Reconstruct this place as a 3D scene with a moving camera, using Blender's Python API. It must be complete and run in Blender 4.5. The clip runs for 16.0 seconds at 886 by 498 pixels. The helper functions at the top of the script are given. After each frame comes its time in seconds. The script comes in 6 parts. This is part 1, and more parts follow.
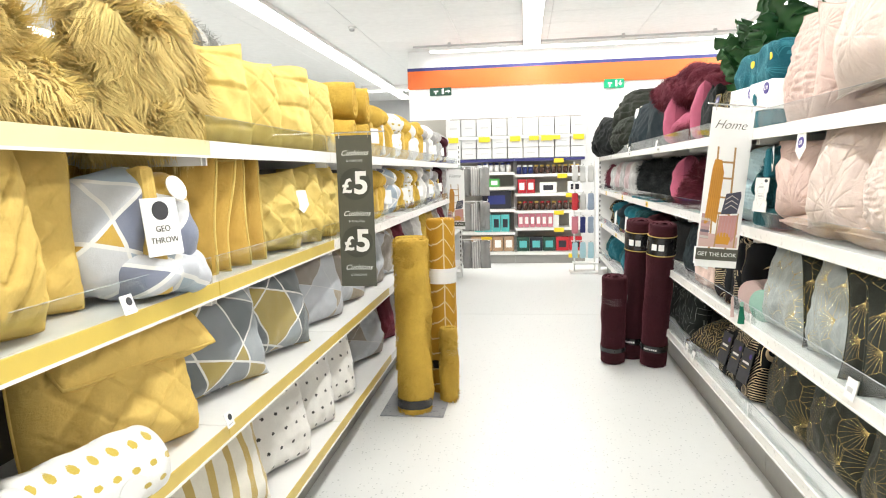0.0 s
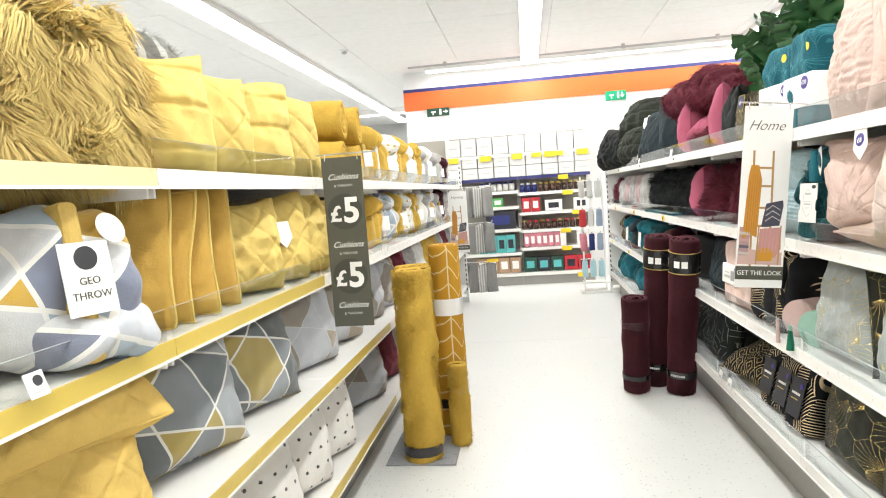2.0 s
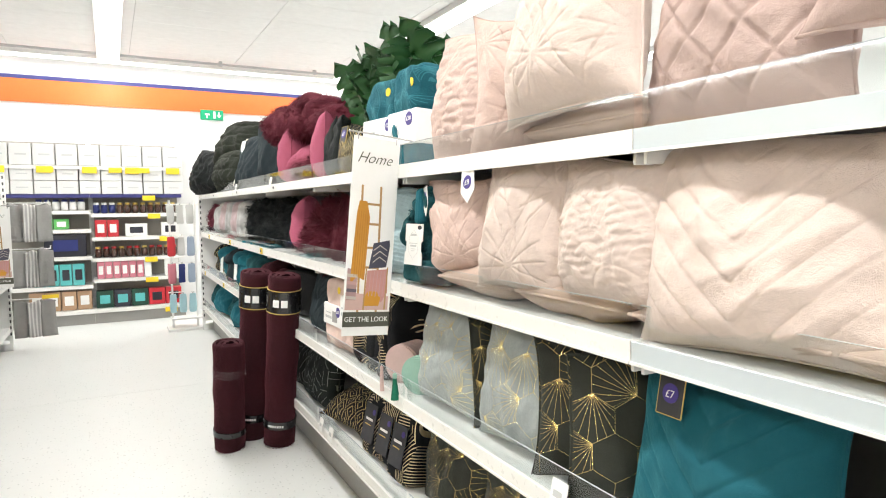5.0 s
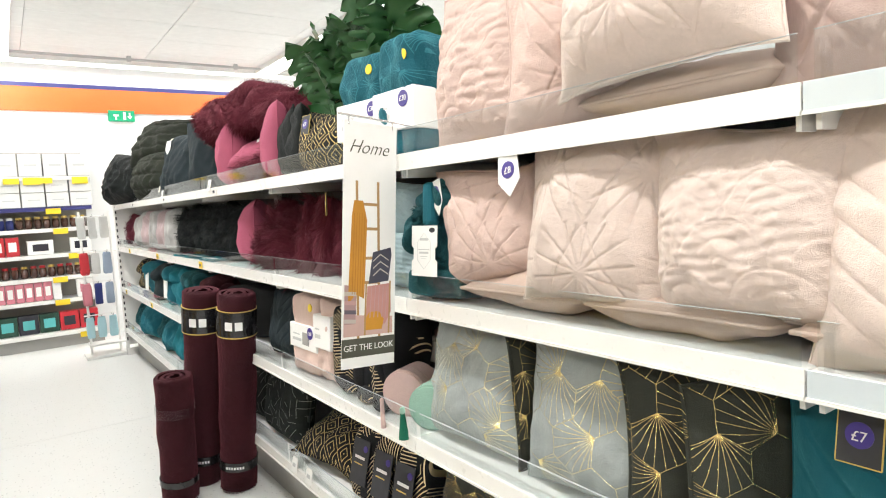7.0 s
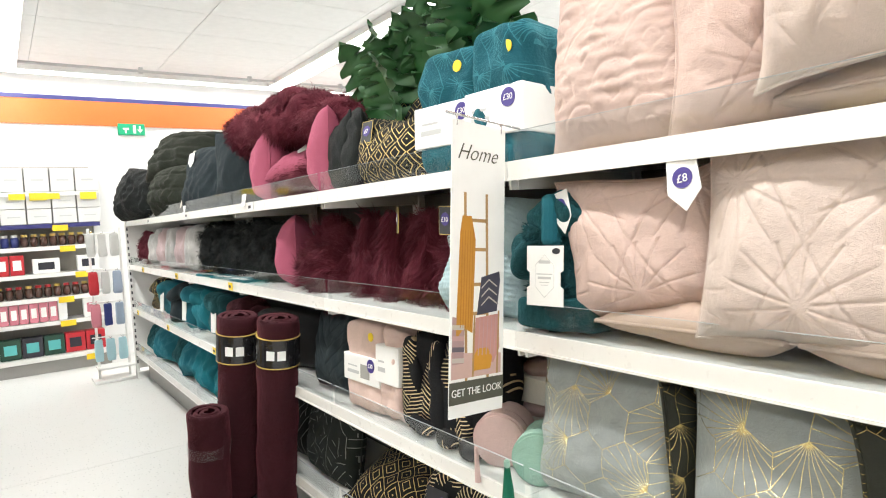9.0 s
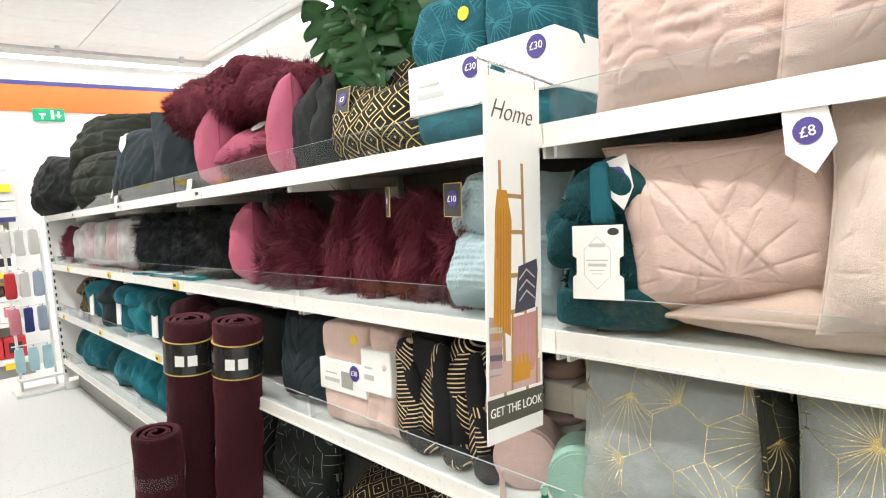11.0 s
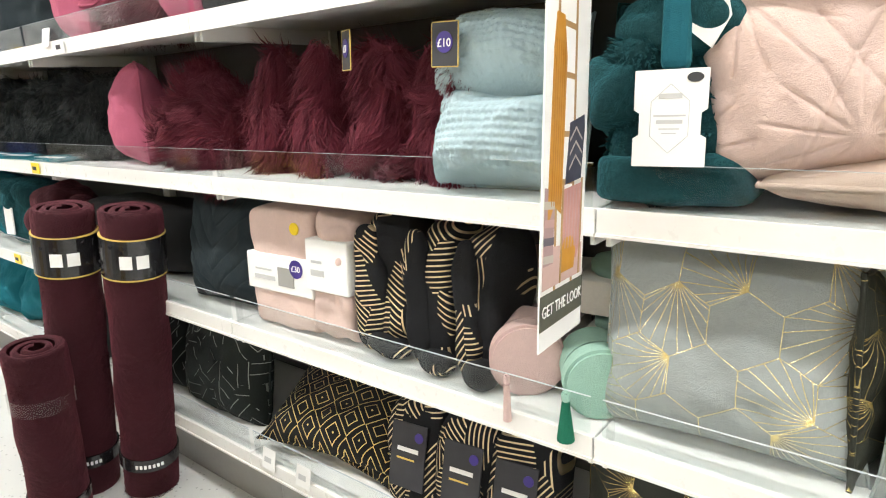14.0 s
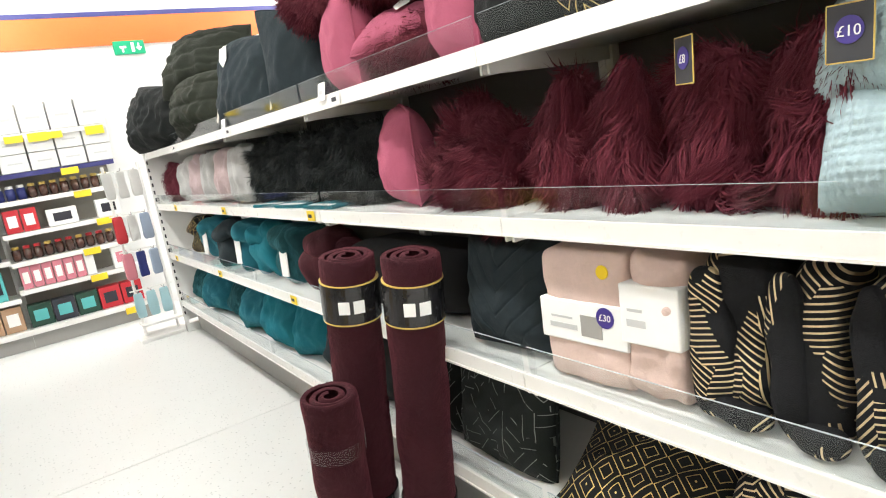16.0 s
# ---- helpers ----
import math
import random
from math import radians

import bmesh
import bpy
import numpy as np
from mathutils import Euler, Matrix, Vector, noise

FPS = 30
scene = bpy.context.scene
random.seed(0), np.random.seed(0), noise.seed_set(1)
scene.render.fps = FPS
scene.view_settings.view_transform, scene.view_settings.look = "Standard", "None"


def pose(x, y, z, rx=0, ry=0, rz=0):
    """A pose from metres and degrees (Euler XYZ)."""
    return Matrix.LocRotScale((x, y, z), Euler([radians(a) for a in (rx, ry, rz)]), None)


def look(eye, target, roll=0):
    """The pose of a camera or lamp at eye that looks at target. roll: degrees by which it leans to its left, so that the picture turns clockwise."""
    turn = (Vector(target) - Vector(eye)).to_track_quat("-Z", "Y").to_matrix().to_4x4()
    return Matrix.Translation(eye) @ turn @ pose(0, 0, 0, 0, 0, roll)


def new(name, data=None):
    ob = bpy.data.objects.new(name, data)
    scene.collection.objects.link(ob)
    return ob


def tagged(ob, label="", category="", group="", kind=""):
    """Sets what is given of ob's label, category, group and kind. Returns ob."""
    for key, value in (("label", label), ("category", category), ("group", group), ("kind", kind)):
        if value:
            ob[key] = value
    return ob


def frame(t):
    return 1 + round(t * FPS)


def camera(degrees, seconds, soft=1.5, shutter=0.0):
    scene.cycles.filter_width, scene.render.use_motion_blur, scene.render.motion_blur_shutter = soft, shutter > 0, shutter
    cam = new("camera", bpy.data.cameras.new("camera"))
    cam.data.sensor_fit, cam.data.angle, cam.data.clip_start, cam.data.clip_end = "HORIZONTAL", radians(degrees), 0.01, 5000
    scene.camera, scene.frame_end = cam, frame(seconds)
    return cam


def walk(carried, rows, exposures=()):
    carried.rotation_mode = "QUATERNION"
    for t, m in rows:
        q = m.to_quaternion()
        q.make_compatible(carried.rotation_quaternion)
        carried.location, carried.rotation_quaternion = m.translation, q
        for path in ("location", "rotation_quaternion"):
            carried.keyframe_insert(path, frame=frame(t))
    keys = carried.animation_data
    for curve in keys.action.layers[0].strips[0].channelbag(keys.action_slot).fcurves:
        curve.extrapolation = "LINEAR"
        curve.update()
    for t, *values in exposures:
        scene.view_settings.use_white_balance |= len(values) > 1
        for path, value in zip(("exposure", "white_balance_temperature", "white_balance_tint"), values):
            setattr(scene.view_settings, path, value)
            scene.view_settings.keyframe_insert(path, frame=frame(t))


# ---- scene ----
cam = camera(70.4, 16.0, 1.1)
PATH = [
    (0, (0.075, 0.317, 1.348), (-0.188, 2.285, 1.108), -1.5),
    (0.5, (0.063, 0.402, 1.346), (-0.22, 2.37, 1.129), -1.8),
    (1, (0.043, 0.481, 1.349), (-0.314, 2.441, 1.174), -3.2),
    (1.5, (0.035, 0.552, 1.354), (-0.298, 2.52, 1.224), -3.6),
    (2, (0.04, 0.63, 1.346), (-0.235, 2.603, 1.176), -4.1),
    (2.5, (0.067, 0.734, 1.346), (-0.047, 2.726, 1.208), -2.5),
    (3, (0.102, 0.821, 1.335), (0.24, 2.813, 1.219), -0.6),
    (3.5, (0.128, 0.906, 1.335), (0.452, 2.875, 1.199), -0.0),
    (4, (0.158, 1.0, 1.344), (0.641, 2.935, 1.195), 0.2),
    (4.5, (0.16, 1.074, 1.343), (0.9, 2.927, 1.206), 0.3),
    (4.7, (0.146, 1.077, 1.355), (0.979, 2.891, 1.22), 0.0),
    (6.8, (0.086, 1.511, 1.355), (1.219, 3.152, 1.196), -2.7),
    (7, (0.084, 1.554, 1.362), (1.223, 3.19, 1.207), -3.3),
    (7.5, (0.079, 1.652, 1.375), (1.198, 3.305, 1.26), -4.5),
    (8, (0.065, 1.742, 1.372), (1.187, 3.388, 1.192), -4.6),
    (8.5, (0.041, 1.84, 1.367), (1.192, 3.469, 1.222), -3.5),
    (9, (0.006, 1.94, 1.376), (1.159, 3.571, 1.272), -3.3),
    (9.2, (-0.004, 1.974, 1.389), (1.164, 3.595, 1.296), -4.0),
    (11.3, (0.061, 2.316, 1.346), (1.37, 3.819, 1.174), -4.1),
    (11.5, (0.071, 2.341, 1.335), (1.375, 3.842, 1.116), -3.6),
    (12, (0.086, 2.406, 1.323), (1.435, 3.852, 1.025), -1.9),
    (12.5, (0.09, 2.463, 1.31), (1.49, 3.843, 0.943), -2.1),
    (13, (0.098, 2.524, 1.294), (1.552, 3.827, 0.858), -2.6),
    (13.5, (0.097, 2.584, 1.288), (1.613, 3.811, 0.842), -2.5),
    (14, (0.089, 2.647, 1.288), (1.6, 3.86, 0.79), -2.9),
    (14.5, (0.085, 2.716, 1.287), (1.561, 3.971, 0.79), -2.9),
    (15, (0.078, 2.798, 1.306), (1.489, 4.156, 0.901), -4.7),
    (15.5, (0.076, 2.892, 1.322), (1.342, 4.404, 0.989), -7.7),
    (16, (0.051, 2.969, 1.332), (1.126, 4.611, 0.95), -9.6),
]
EXPOSURES = [(0, 0.0), (4, -0.04), (7, -0.1), (9.2, -0.1), (11.5, -0.05), (12.5, 0.04), (14, 0.1), (15, 0.08), (16, 0.0)]
walk(cam, [(t, look(eye, target, roll)) for t, eye, target, roll in PATH], EXPOSURES)

# ---- light ----
world = bpy.data.worlds.new("shop_air")
scene.world = world
world.use_nodes = True
world.node_tree.nodes["Background"].inputs[0].default_value = (0.9, 0.95, 1.0, 1)
world.node_tree.nodes["Background"].inputs[1].default_value = 0.1
LAMP_WATTS = 47.0
DIFFUSER = 7.0
scene.view_settings.exposure = 0.0

CEIL = 3.18
STRIPS = (-5.55, -2.7, 0.18, 3.05, 5.9)


def strip_lamp(x, y, lx, ly, watts):
    lamp = bpy.data.lights.new("strip_light", "AREA")
    lamp.shape, lamp.size, lamp.size_y, lamp.energy, lamp.color = "RECTANGLE", lx, ly, watts, (0.985, 1.0, 0.965)
    ob = new("strip_light", lamp)
    ob.matrix_world = pose(x, y, CEIL - 0.085)


for sx in STRIPS:
    far = 15.2 if -3 < sx < -1 else 9.7
    strip_lamp(sx, (far - 3.9) / 2, 0.16, far + 3.9, LAMP_WATTS * 4.0 * (far + 3.9) / 13.6)
strip_lamp(2.2, 9.72, 7.0, 0.1, LAMP_WATTS * 0.8)


# ---- materials ----
def nodes_of(name):
    m = bpy.data.materials.new(name)
    m.use_nodes = True
    return m, m.node_tree.nodes, m.node_tree.links, m.node_tree.nodes["Principled BSDF"]


def mathn(nd, ln, op, a, b=None, c=None):
    n = nd.new("ShaderNodeMath")
    n.operation = op
    for i, v in enumerate((a, b, c)):
        if v is None:
            continue
        if isinstance(v, (int, float)):
            n.inputs[i].default_value = v
        else:
            ln.new(v, n.inputs[i])
    return n.outputs[0]


def mixc(nd, ln, fac, a, b):
    n = nd.new("ShaderNodeMix")
    n.data_type = "RGBA"
    for i, v in ((0, fac), (6, a), (7, b)):
        if isinstance(v, (int, float)):
            n.inputs[i].default_value = v
        elif isinstance(v, tuple):
            n.inputs[i].default_value = (*v, 1)
        else:
            ln.new(v, n.inputs[i])
    return n.outputs[2]


def noise_out(nd, ln, scale, detail=4.0, rough=0.6, coord=None):
    n = nd.new("ShaderNodeTexNoise")
    n.inputs["Scale"].default_value, n.inputs["Detail"].default_value, n.inputs["Roughness"].default_value = scale, detail, rough
    if coord is not None:
        ln.new(coord, n.inputs["Vector"])
    return n.outputs["Fac"]


def mul(c, k):
    return tuple(min(1.0, v * k) for v in c)


def fabric(name, col, rough=0.85, sheen=0.35, crease=0.25, weave=600.0, vary=0.22, tint=None):
    """Cloth: base colour drifting at two scales, woven bump, creases and a soft sheen."""
    m, nd, ln, bs = nodes_of(name)
    tc = nd.new("ShaderNodeTexCoord").outputs["Object"]
    big, small = noise_out(nd, ln, 7.0, 3.0, 0.6, tc), noise_out(nd, ln, 120.0, 2.0, 0.6, tc)
    a = mixc(nd, ln, big, mul(col, 1 - vary), mul(col, 1 + vary))
    b = mixc(nd, ln, mathn(nd, ln, "MULTIPLY", small, 0.35), a, mul(col, 1 - 1.6 * vary))
    info = nd.new("ShaderNodeObjectInfo").outputs["Random"]
    hsv = nd.new("ShaderNodeHueSaturation")
    ln.new(mathn(nd, ln, "MULTIPLY_ADD", info, 0.16, 0.92), hsv.inputs["Value"])
    ln.new(b, hsv.inputs["Color"])
    ln.new(hsv.outputs[0], bs.inputs["Base Color"])
    bs.inputs["Roughness"].default_value = rough
    bs.inputs["Specular IOR Level"].default_value = 0.25
    bs.inputs["Sheen Weight"].default_value = sheen
    bs.inputs["Sheen Roughness"].default_value = 0.45
    bs.inputs["Sheen Tint"].default_value = (*(tint or mul(col, 1.6)), 1)
    crs, wv = noise_out(nd, ln, 34.0, 8.0, 0.66, tc), noise_out(nd, ln, weave, 1.0, 0.5, tc)
    h = mathn(nd, ln, "MULTIPLY_ADD", wv, 0.08, mathn(nd, ln, "MULTIPLY", crs, crease))
    bp = nd.new("ShaderNodeBump")
    bp.inputs["Strength"].default_value, bp.inputs["Distance"].default_value = 0.7, 0.025
    ln.new(h, bp.inputs["Height"])
    ln.new(bp.outputs[0], bs.inputs["Normal"])
    return m


def base_link(m):
    """The node output now feeding a material's base colour, with its tree."""
    nd, ln = m.node_tree.nodes, m.node_tree.links
    bs = nd["Principled BSDF"]
    return nd, ln, bs, bs.inputs["Base Color"].links[0].from_socket


def xz_of(nd, ln):
    tc = nd.new("ShaderNodeTexCoord").outputs["Object"]
    s = nd.new("ShaderNodeSeparateXYZ")
    ln.new(tc, s.inputs[0])
    return s.outputs[0], s.outputs[2]


def foil(m, mask, gold=(0.83, 0.62, 0.25)):
    """Lays shiny foil where mask is 1."""
    nd, ln, bs, base = base_link(m)
    ln.new(mixc(nd, ln, mask, base, gold), bs.inputs["Base Color"])
    ln.new(mask, bs.inputs["Metallic"])
    ln.new(mathn(nd, ln, "MULTIPLY_ADD", mask, -0.5, bs.inputs["Roughness"].default_value), bs.inputs["Roughness"])
    return m


def star_mask(m, cell, spokes, wide, lines=True):
    """Fans of rays about a staggered lattice, joined by straight polygon lines."""
    nd, ln = m.node_tree.nodes, m.node_tree.links
    x, z = xz_of(nd, ln)
    u, v = mathn(nd, ln, "DIVIDE", x, cell), mathn(nd, ln, "DIVIDE", z, cell * 0.87)
    row = mathn(nd, ln, "FLOOR", v)
    u = mathn(nd, ln, "MULTIPLY_ADD", mathn(nd, ln, "MODULO", row, 2.0), 0.5, u)
    fu = mathn(nd, ln, "SUBTRACT", mathn(nd, ln, "FRACT", u), 0.5)
    fv = mathn(nd, ln, "SUBTRACT", mathn(nd, ln, "FRACT", v), 0.5)
    r = mathn(nd, ln, "SQRT", mathn(nd, ln, "ADD", mathn(nd, ln, "MULTIPLY", fu, fu), mathn(nd, ln, "MULTIPLY", fv, fv)))
    a = mathn(nd, ln, "ARCTAN2", fv, fu)
    ray = mathn(nd, ln, "MULTIPLY", mathn(nd, ln, "ABSOLUTE", mathn(nd, ln, "SINE", mathn(nd, ln, "MULTIPLY", a, spokes / 2))), r)
    on = mathn(nd, ln, "LESS_THAN", ray, wide * spokes / 2 / cell)
    fan = mathn(nd, ln, "GREATER_THAN", mathn(nd, ln, "SINE", mathn(nd, ln, "MULTIPLY", mathn(nd, ln, "ADD", a, row), 1.5)), -0.25)
    on = mathn(nd, ln, "MULTIPLY", mathn(nd, ln, "MULTIPLY", on, fan), mathn(nd, ln, "LESS_THAN", r, 0.47))
    if lines:
        raw = mathn(nd, ln, "DIVIDE", x, cell)
        keep = mathn(nd, ln, "GREATER_THAN", mathn(nd, ln, "SINE", mathn(nd, ln, "MULTIPLY_ADD", row, 2.1, mathn(nd, ln, "FLOOR", u))), -0.55)
        for k, c in ((-0.5, 0.25), (0.5, -0.25)):
            q = mathn(nd, ln, "FRACT", mathn(nd, ln, "ADD", mathn(nd, ln, "MULTIPLY_ADD", v, k, raw), c))
            q = mathn(nd, ln, "SUBTRACT", 0.5, mathn(nd, ln, "ABSOLUTE", mathn(nd, ln, "SUBTRACT", q, 0.5)))
            hitl = mathn(nd, ln, "LESS_THAN", q, wide * 1.3 / cell)
            on = mathn(nd, ln, "MAXIMUM", on, mathn(nd, ln, "MULTIPLY", hitl, keep))
    return on


def hex_mask(m, cell, wide, share=0.6):
    """A honeycomb of thin lines; many of its cells hold a fan of rays from one corner."""
    nd, ln = m.node_tree.nodes, m.node_tree.links
    op = lambda k, *a: mathn(nd, ln, k, *a)
    x, z = xz_of(nd, ln)
    own = nd.new("ShaderNodeObjectInfo").outputs["Random"]
    u = op("ADD", op("DIVIDE", x, cell), op("MULTIPLY_ADD", own, 3.0, 30.0))
    v = op("ADD", op("DIVIDE", z, cell), 30.0)
    q = 3 ** 0.5

    def near(s, t):
        return (op("SUBTRACT", op("MODULO", op("ADD", u, s), 1.0), 0.5), op("SUBTRACT", op("MODULO", op("ADD", v, t), q), q / 2))

    (ax, ay), (bx, by) = near(0.0, 0.0), near(0.5, q / 2)
    ra = op("ADD", op("MULTIPLY", ax, ax), op("MULTIPLY", ay, ay))
    rb = op("ADD", op("MULTIPLY", bx, bx), op("MULTIPLY", by, by))
    first = op("LESS_THAN", ra, rb)
    gx = op("MULTIPLY_ADD", first, op("SUBTRACT", ax, bx), bx)
    gy = op("MULTIPLY_ADD", first, op("SUBTRACT", ay, by), by)
    ix = op("FLOOR", op("MULTIPLY_ADD", op("SUBTRACT", u, gx), 2.0, 0.25))
    iy = op("FLOOR", op("MULTIPLY_ADD", op("SUBTRACT", v, gy), 2.0 / q, 0.25))
    dice = op("FRACT", op("MULTIPLY", op("SINE", op("ADD", op("MULTIPLY", ix, 12.99), op("MULTIPLY", iy, 78.23))), 437.58))
    far = op("MAXIMUM", op("ABSOLUTE", gx), op("MULTIPLY_ADD", op("ABSOLUTE", gy), q / 2, op("MULTIPLY", op("ABSOLUTE", gx), 0.5)))
    line = op("GREATER_THAN", far, 0.5 - wide / cell)
    turn = op("MULTIPLY_ADD", op("FLOOR", op("MULTIPLY", dice, 17.9)), math.pi / 3, math.pi / 6)
    dx = op("SUBTRACT", gx, op("MULTIPLY", op("COSINE", turn), 0.577))
    dy = op("SUBTRACT", gy, op("MULTIPLY", op("SINE", turn), 0.577))
    r = op("SQRT", op("ADD", op("MULTIPLY", dx, dx), op("MULTIPLY", dy, dy)))
    ray = op("MULTIPLY", op("ABSOLUTE", op("SINE", op("MULTIPLY", op("ARCTAN2", dy, dx), 15.0))), r)
    fan = op("MULTIPLY", op("LESS_THAN", ray, wide * 14.0 / cell), op("LESS_THAN", dice, share))
    return op("MAXIMUM", line, fan)


def deco_mask(m, step, duty, share, stretch=0.45):
    """Angular patches, most of them ruled with close parallel lines at one of four slants."""
    nd, ln = m.node_tree.nodes, m.node_tree.links
    op = lambda k, *a: mathn(nd, ln, k, *a)
    x, z = xz_of(nd, ln)
    own = nd.new("ShaderNodeObjectInfo").outputs["Random"]
    vo = nd.new("ShaderNodeTexVoronoi")
    vo.voronoi_dimensions, vo.distance = "2D", "MANHATTAN"
    cb = nd.new("ShaderNodeCombineXYZ")
    ln.new(op("MULTIPLY_ADD", own, 3.1, x), cb.inputs[0])
    ln.new(op("MULTIPLY", op("MULTIPLY_ADD", own, 1.7, z), stretch), cb.inputs[1])
    ln.new(cb.outputs[0], vo.inputs["Vector"])
    vo.inputs["Scale"].default_value = 23.0
    sp = nd.new("ShaderNodeSeparateColor")
    ln.new(vo.outputs["Color"], sp.inputs[0])
    turn = op("MULTIPLY_ADD", op("FLOOR", op("MULTIPLY", sp.outputs[0], 3.99)), math.pi / 4, 0.12)
    t = op("ADD", op("MULTIPLY", x, op("COSINE", turn)), op("MULTIPLY", z, op("SINE", turn)))
    line = op("LESS_THAN", op("FRACT", op("DIVIDE", t, step)), duty)
    return op("MULTIPLY", line, op("LESS_THAN", sp.outputs[1], share))


def tile_deco_mask(m, p, wide):
    """Nested chevron diamonds in close rows."""
    nd, ln = m.node_tree.nodes, m.node_tree.links
    x, z = xz_of(nd, ln)
    fx = mathn(nd, ln, "ABSOLUTE", mathn(nd, ln, "SUBTRACT", mathn(nd, ln, "FRACT", mathn(nd, ln, "DIVIDE", x, p)), 0.5))
    fz = mathn(nd, ln, "FRACT", mathn(nd, ln, "DIVIDE", z, p))
    fz = mathn(nd, ln, "ABSOLUTE", mathn(nd, ln, "SUBTRACT", fz, 0.5))
    d = mathn(nd, ln, "ADD", fx, fz)
    return mathn(nd, ln, "LESS_THAN", mathn(nd, ln, "FRACT", mathn(nd, ln, "MULTIPLY", d, 4.0)), wide)


def plain(name, col, rough=0.5, metal=0.0, vary=0.08, bump=0.02, scale=40.0, coat=0.0):
    """Painted, moulded or printed surfaces with faint mottling and fine relief."""
    m, nd, ln, bs = nodes_of(name)
    tc = nd.new("ShaderNodeTexCoord").outputs["Object"]
    big, small = noise_out(nd, ln, scale * 0.1, 3.0, 0.6, tc), noise_out(nd, ln, scale, 3.0, 0.6, tc)
    a = mixc(nd, ln, big, mul(col, 1 - vary), mul(col, 1 + vary))
    ln.new(mixc(nd, ln, mathn(nd, ln, "MULTIPLY", small, 0.3), a, mul(col, 1 - 2 * vary)), bs.inputs["Base Color"])
    ln.new(mathn(nd, ln, "MULTIPLY_ADD", small, 0.2, rough - 0.1), bs.inputs["Roughness"])
    bs.inputs["Metallic"].default_value = metal
    bs.inputs["Coat Weight"].default_value = coat
    bp = nd.new("ShaderNodeBump")
    bp.inputs["Strength"].default_value, bp.inputs["Distance"].default_value = bump * 10, 0.002
    ln.new(small, bp.inputs["Height"])
    ln.new(bp.outputs[0], bs.inputs["Normal"])
    return m


def clear(name, col=(1, 1, 1), gloss=0.05):
    """Thin clear plastic: see-through, with a glancing shine."""
    m, nd, ln, bs = nodes_of(name)
    nd.remove(bs)
    tr, gl, fr, mx = (nd.new("ShaderNode" + k) for k in ("BsdfTransparent", "BsdfGlossy", "LayerWeight", "MixShader"))
    tr.inputs[0].default_value = (*col, 1)
    gl.inputs["Roughness"].default_value = gloss
    edge = mathn(nd, ln, "MULTIPLY_ADD", mathn(nd, ln, "POWER", fr.outputs["Facing"], 4.0), 0.6, 0.035)
    ln.new(edge, mx.inputs[0]), ln.new(tr.outputs[0], mx.inputs[1]), ln.new(gl.outputs[0], mx.inputs[2])
    ln.new(mx.outputs[0], nd["Material Output"].inputs[0])
    return m


def glow(name, col, strength):
    m, nd, ln, bs = nodes_of(name)
    bs.inputs["Base Color"].default_value = (0.9, 0.9, 0.9, 1)
    bs.inputs["Emission Color"].default_value = (*col, 1)
    bs.inputs["Emission Strength"].default_value = strength
    return m


def speckled_floor():
    m, nd, ln, bs = nodes_of("speckled_vinyl")
    tc = nd.new("ShaderNodeTexCoord").outputs["Object"]
    vo = nd.new("ShaderNodeTexVoronoi")
    vo.inputs["Scale"].default_value = 55.0
    ln.new(tc, vo.inputs["Vector"])
    sp = nd.new("ShaderNodeSeparateColor")
    ln.new(vo.outputs["Color"], sp.inputs[0])
    chip = mathn(nd, ln, "MULTIPLY", mathn(nd, ln, "LESS_THAN", vo.outputs["Distance"], 0.22), mathn(nd, ln, "GREATER_THAN", sp.outputs[0], 0.6))
    big, fine = noise_out(nd, ln, 1.3, 5.0, 0.65, tc), noise_out(nd, ln, 30.0, 3.0, 0.6, tc)
    a = mixc(nd, ln, big, (0.66, 0.66, 0.645), (0.76, 0.76, 0.75))
    b = mixc(nd, ln, mathn(nd, ln, "MULTIPLY", fine, 0.25), a, (0.6, 0.6, 0.58))
    ln.new(mixc(nd, ln, mathn(nd, ln, "MULTIPLY", chip, 0.55), b, (0.3, 0.3, 0.3)), bs.inputs["Base Color"])
    ln.new(mathn(nd, ln, "MULTIPLY_ADD", big, 0.3, 0.22), bs.inputs["Roughness"])
    bp = nd.new("ShaderNodeBump")
    bp.inputs["Strength"].default_value, bp.inputs["Distance"].default_value = 0.15, 0.002
    ln.new(fine, bp.inputs["Height"])
    ln.new(bp.outputs[0], bs.inputs["Normal"])
    return m


FLOOR = speckled_floor()
WALL = plain("white_wall_paint", (0.8, 0.8, 0.79), 0.7, scale=25)
ORANGE = plain("orange_fascia", (0.72, 0.14, 0.025), 0.5)
NAVY = plain("navy_trim", (0.03, 0.03, 0.15), 0.5)
TILE = plain("ceiling_tile", (0.82, 0.82, 0.81), 0.9, bump=0.06, scale=120)
GRID = plain("ceiling_grid_grey", (0.5, 0.5, 0.5), 0.6)
METAL = plain("white_shelf_paint", (0.78, 0.77, 0.75), 0.35, vary=0.05)
RAIL = plain("white_price_rail", (0.8, 0.78, 0.75), 0.3, vary=0.05)
RAIL_Y = plain("yellow_price_rail", (0.62, 0.46, 0.1), 0.35, vary=0.1)
RAIL_B = plain("clear_blue_price_rail", (0.55, 0.6, 0.63), 0.2, vary=0.05, coat=0.5)
# Back panels: the shade behind the stock is put into these dark colours.
BACK = plain("shade_darkened_grey_back", (0.1, 0.095, 0.09), 0.6)
BACK_Y = plain("shade_darkened_brown_back", (0.1, 0.085, 0.06), 0.6)
PLINTH = plain("plinth_grey", (0.33, 0.32, 0.3), 0.5)
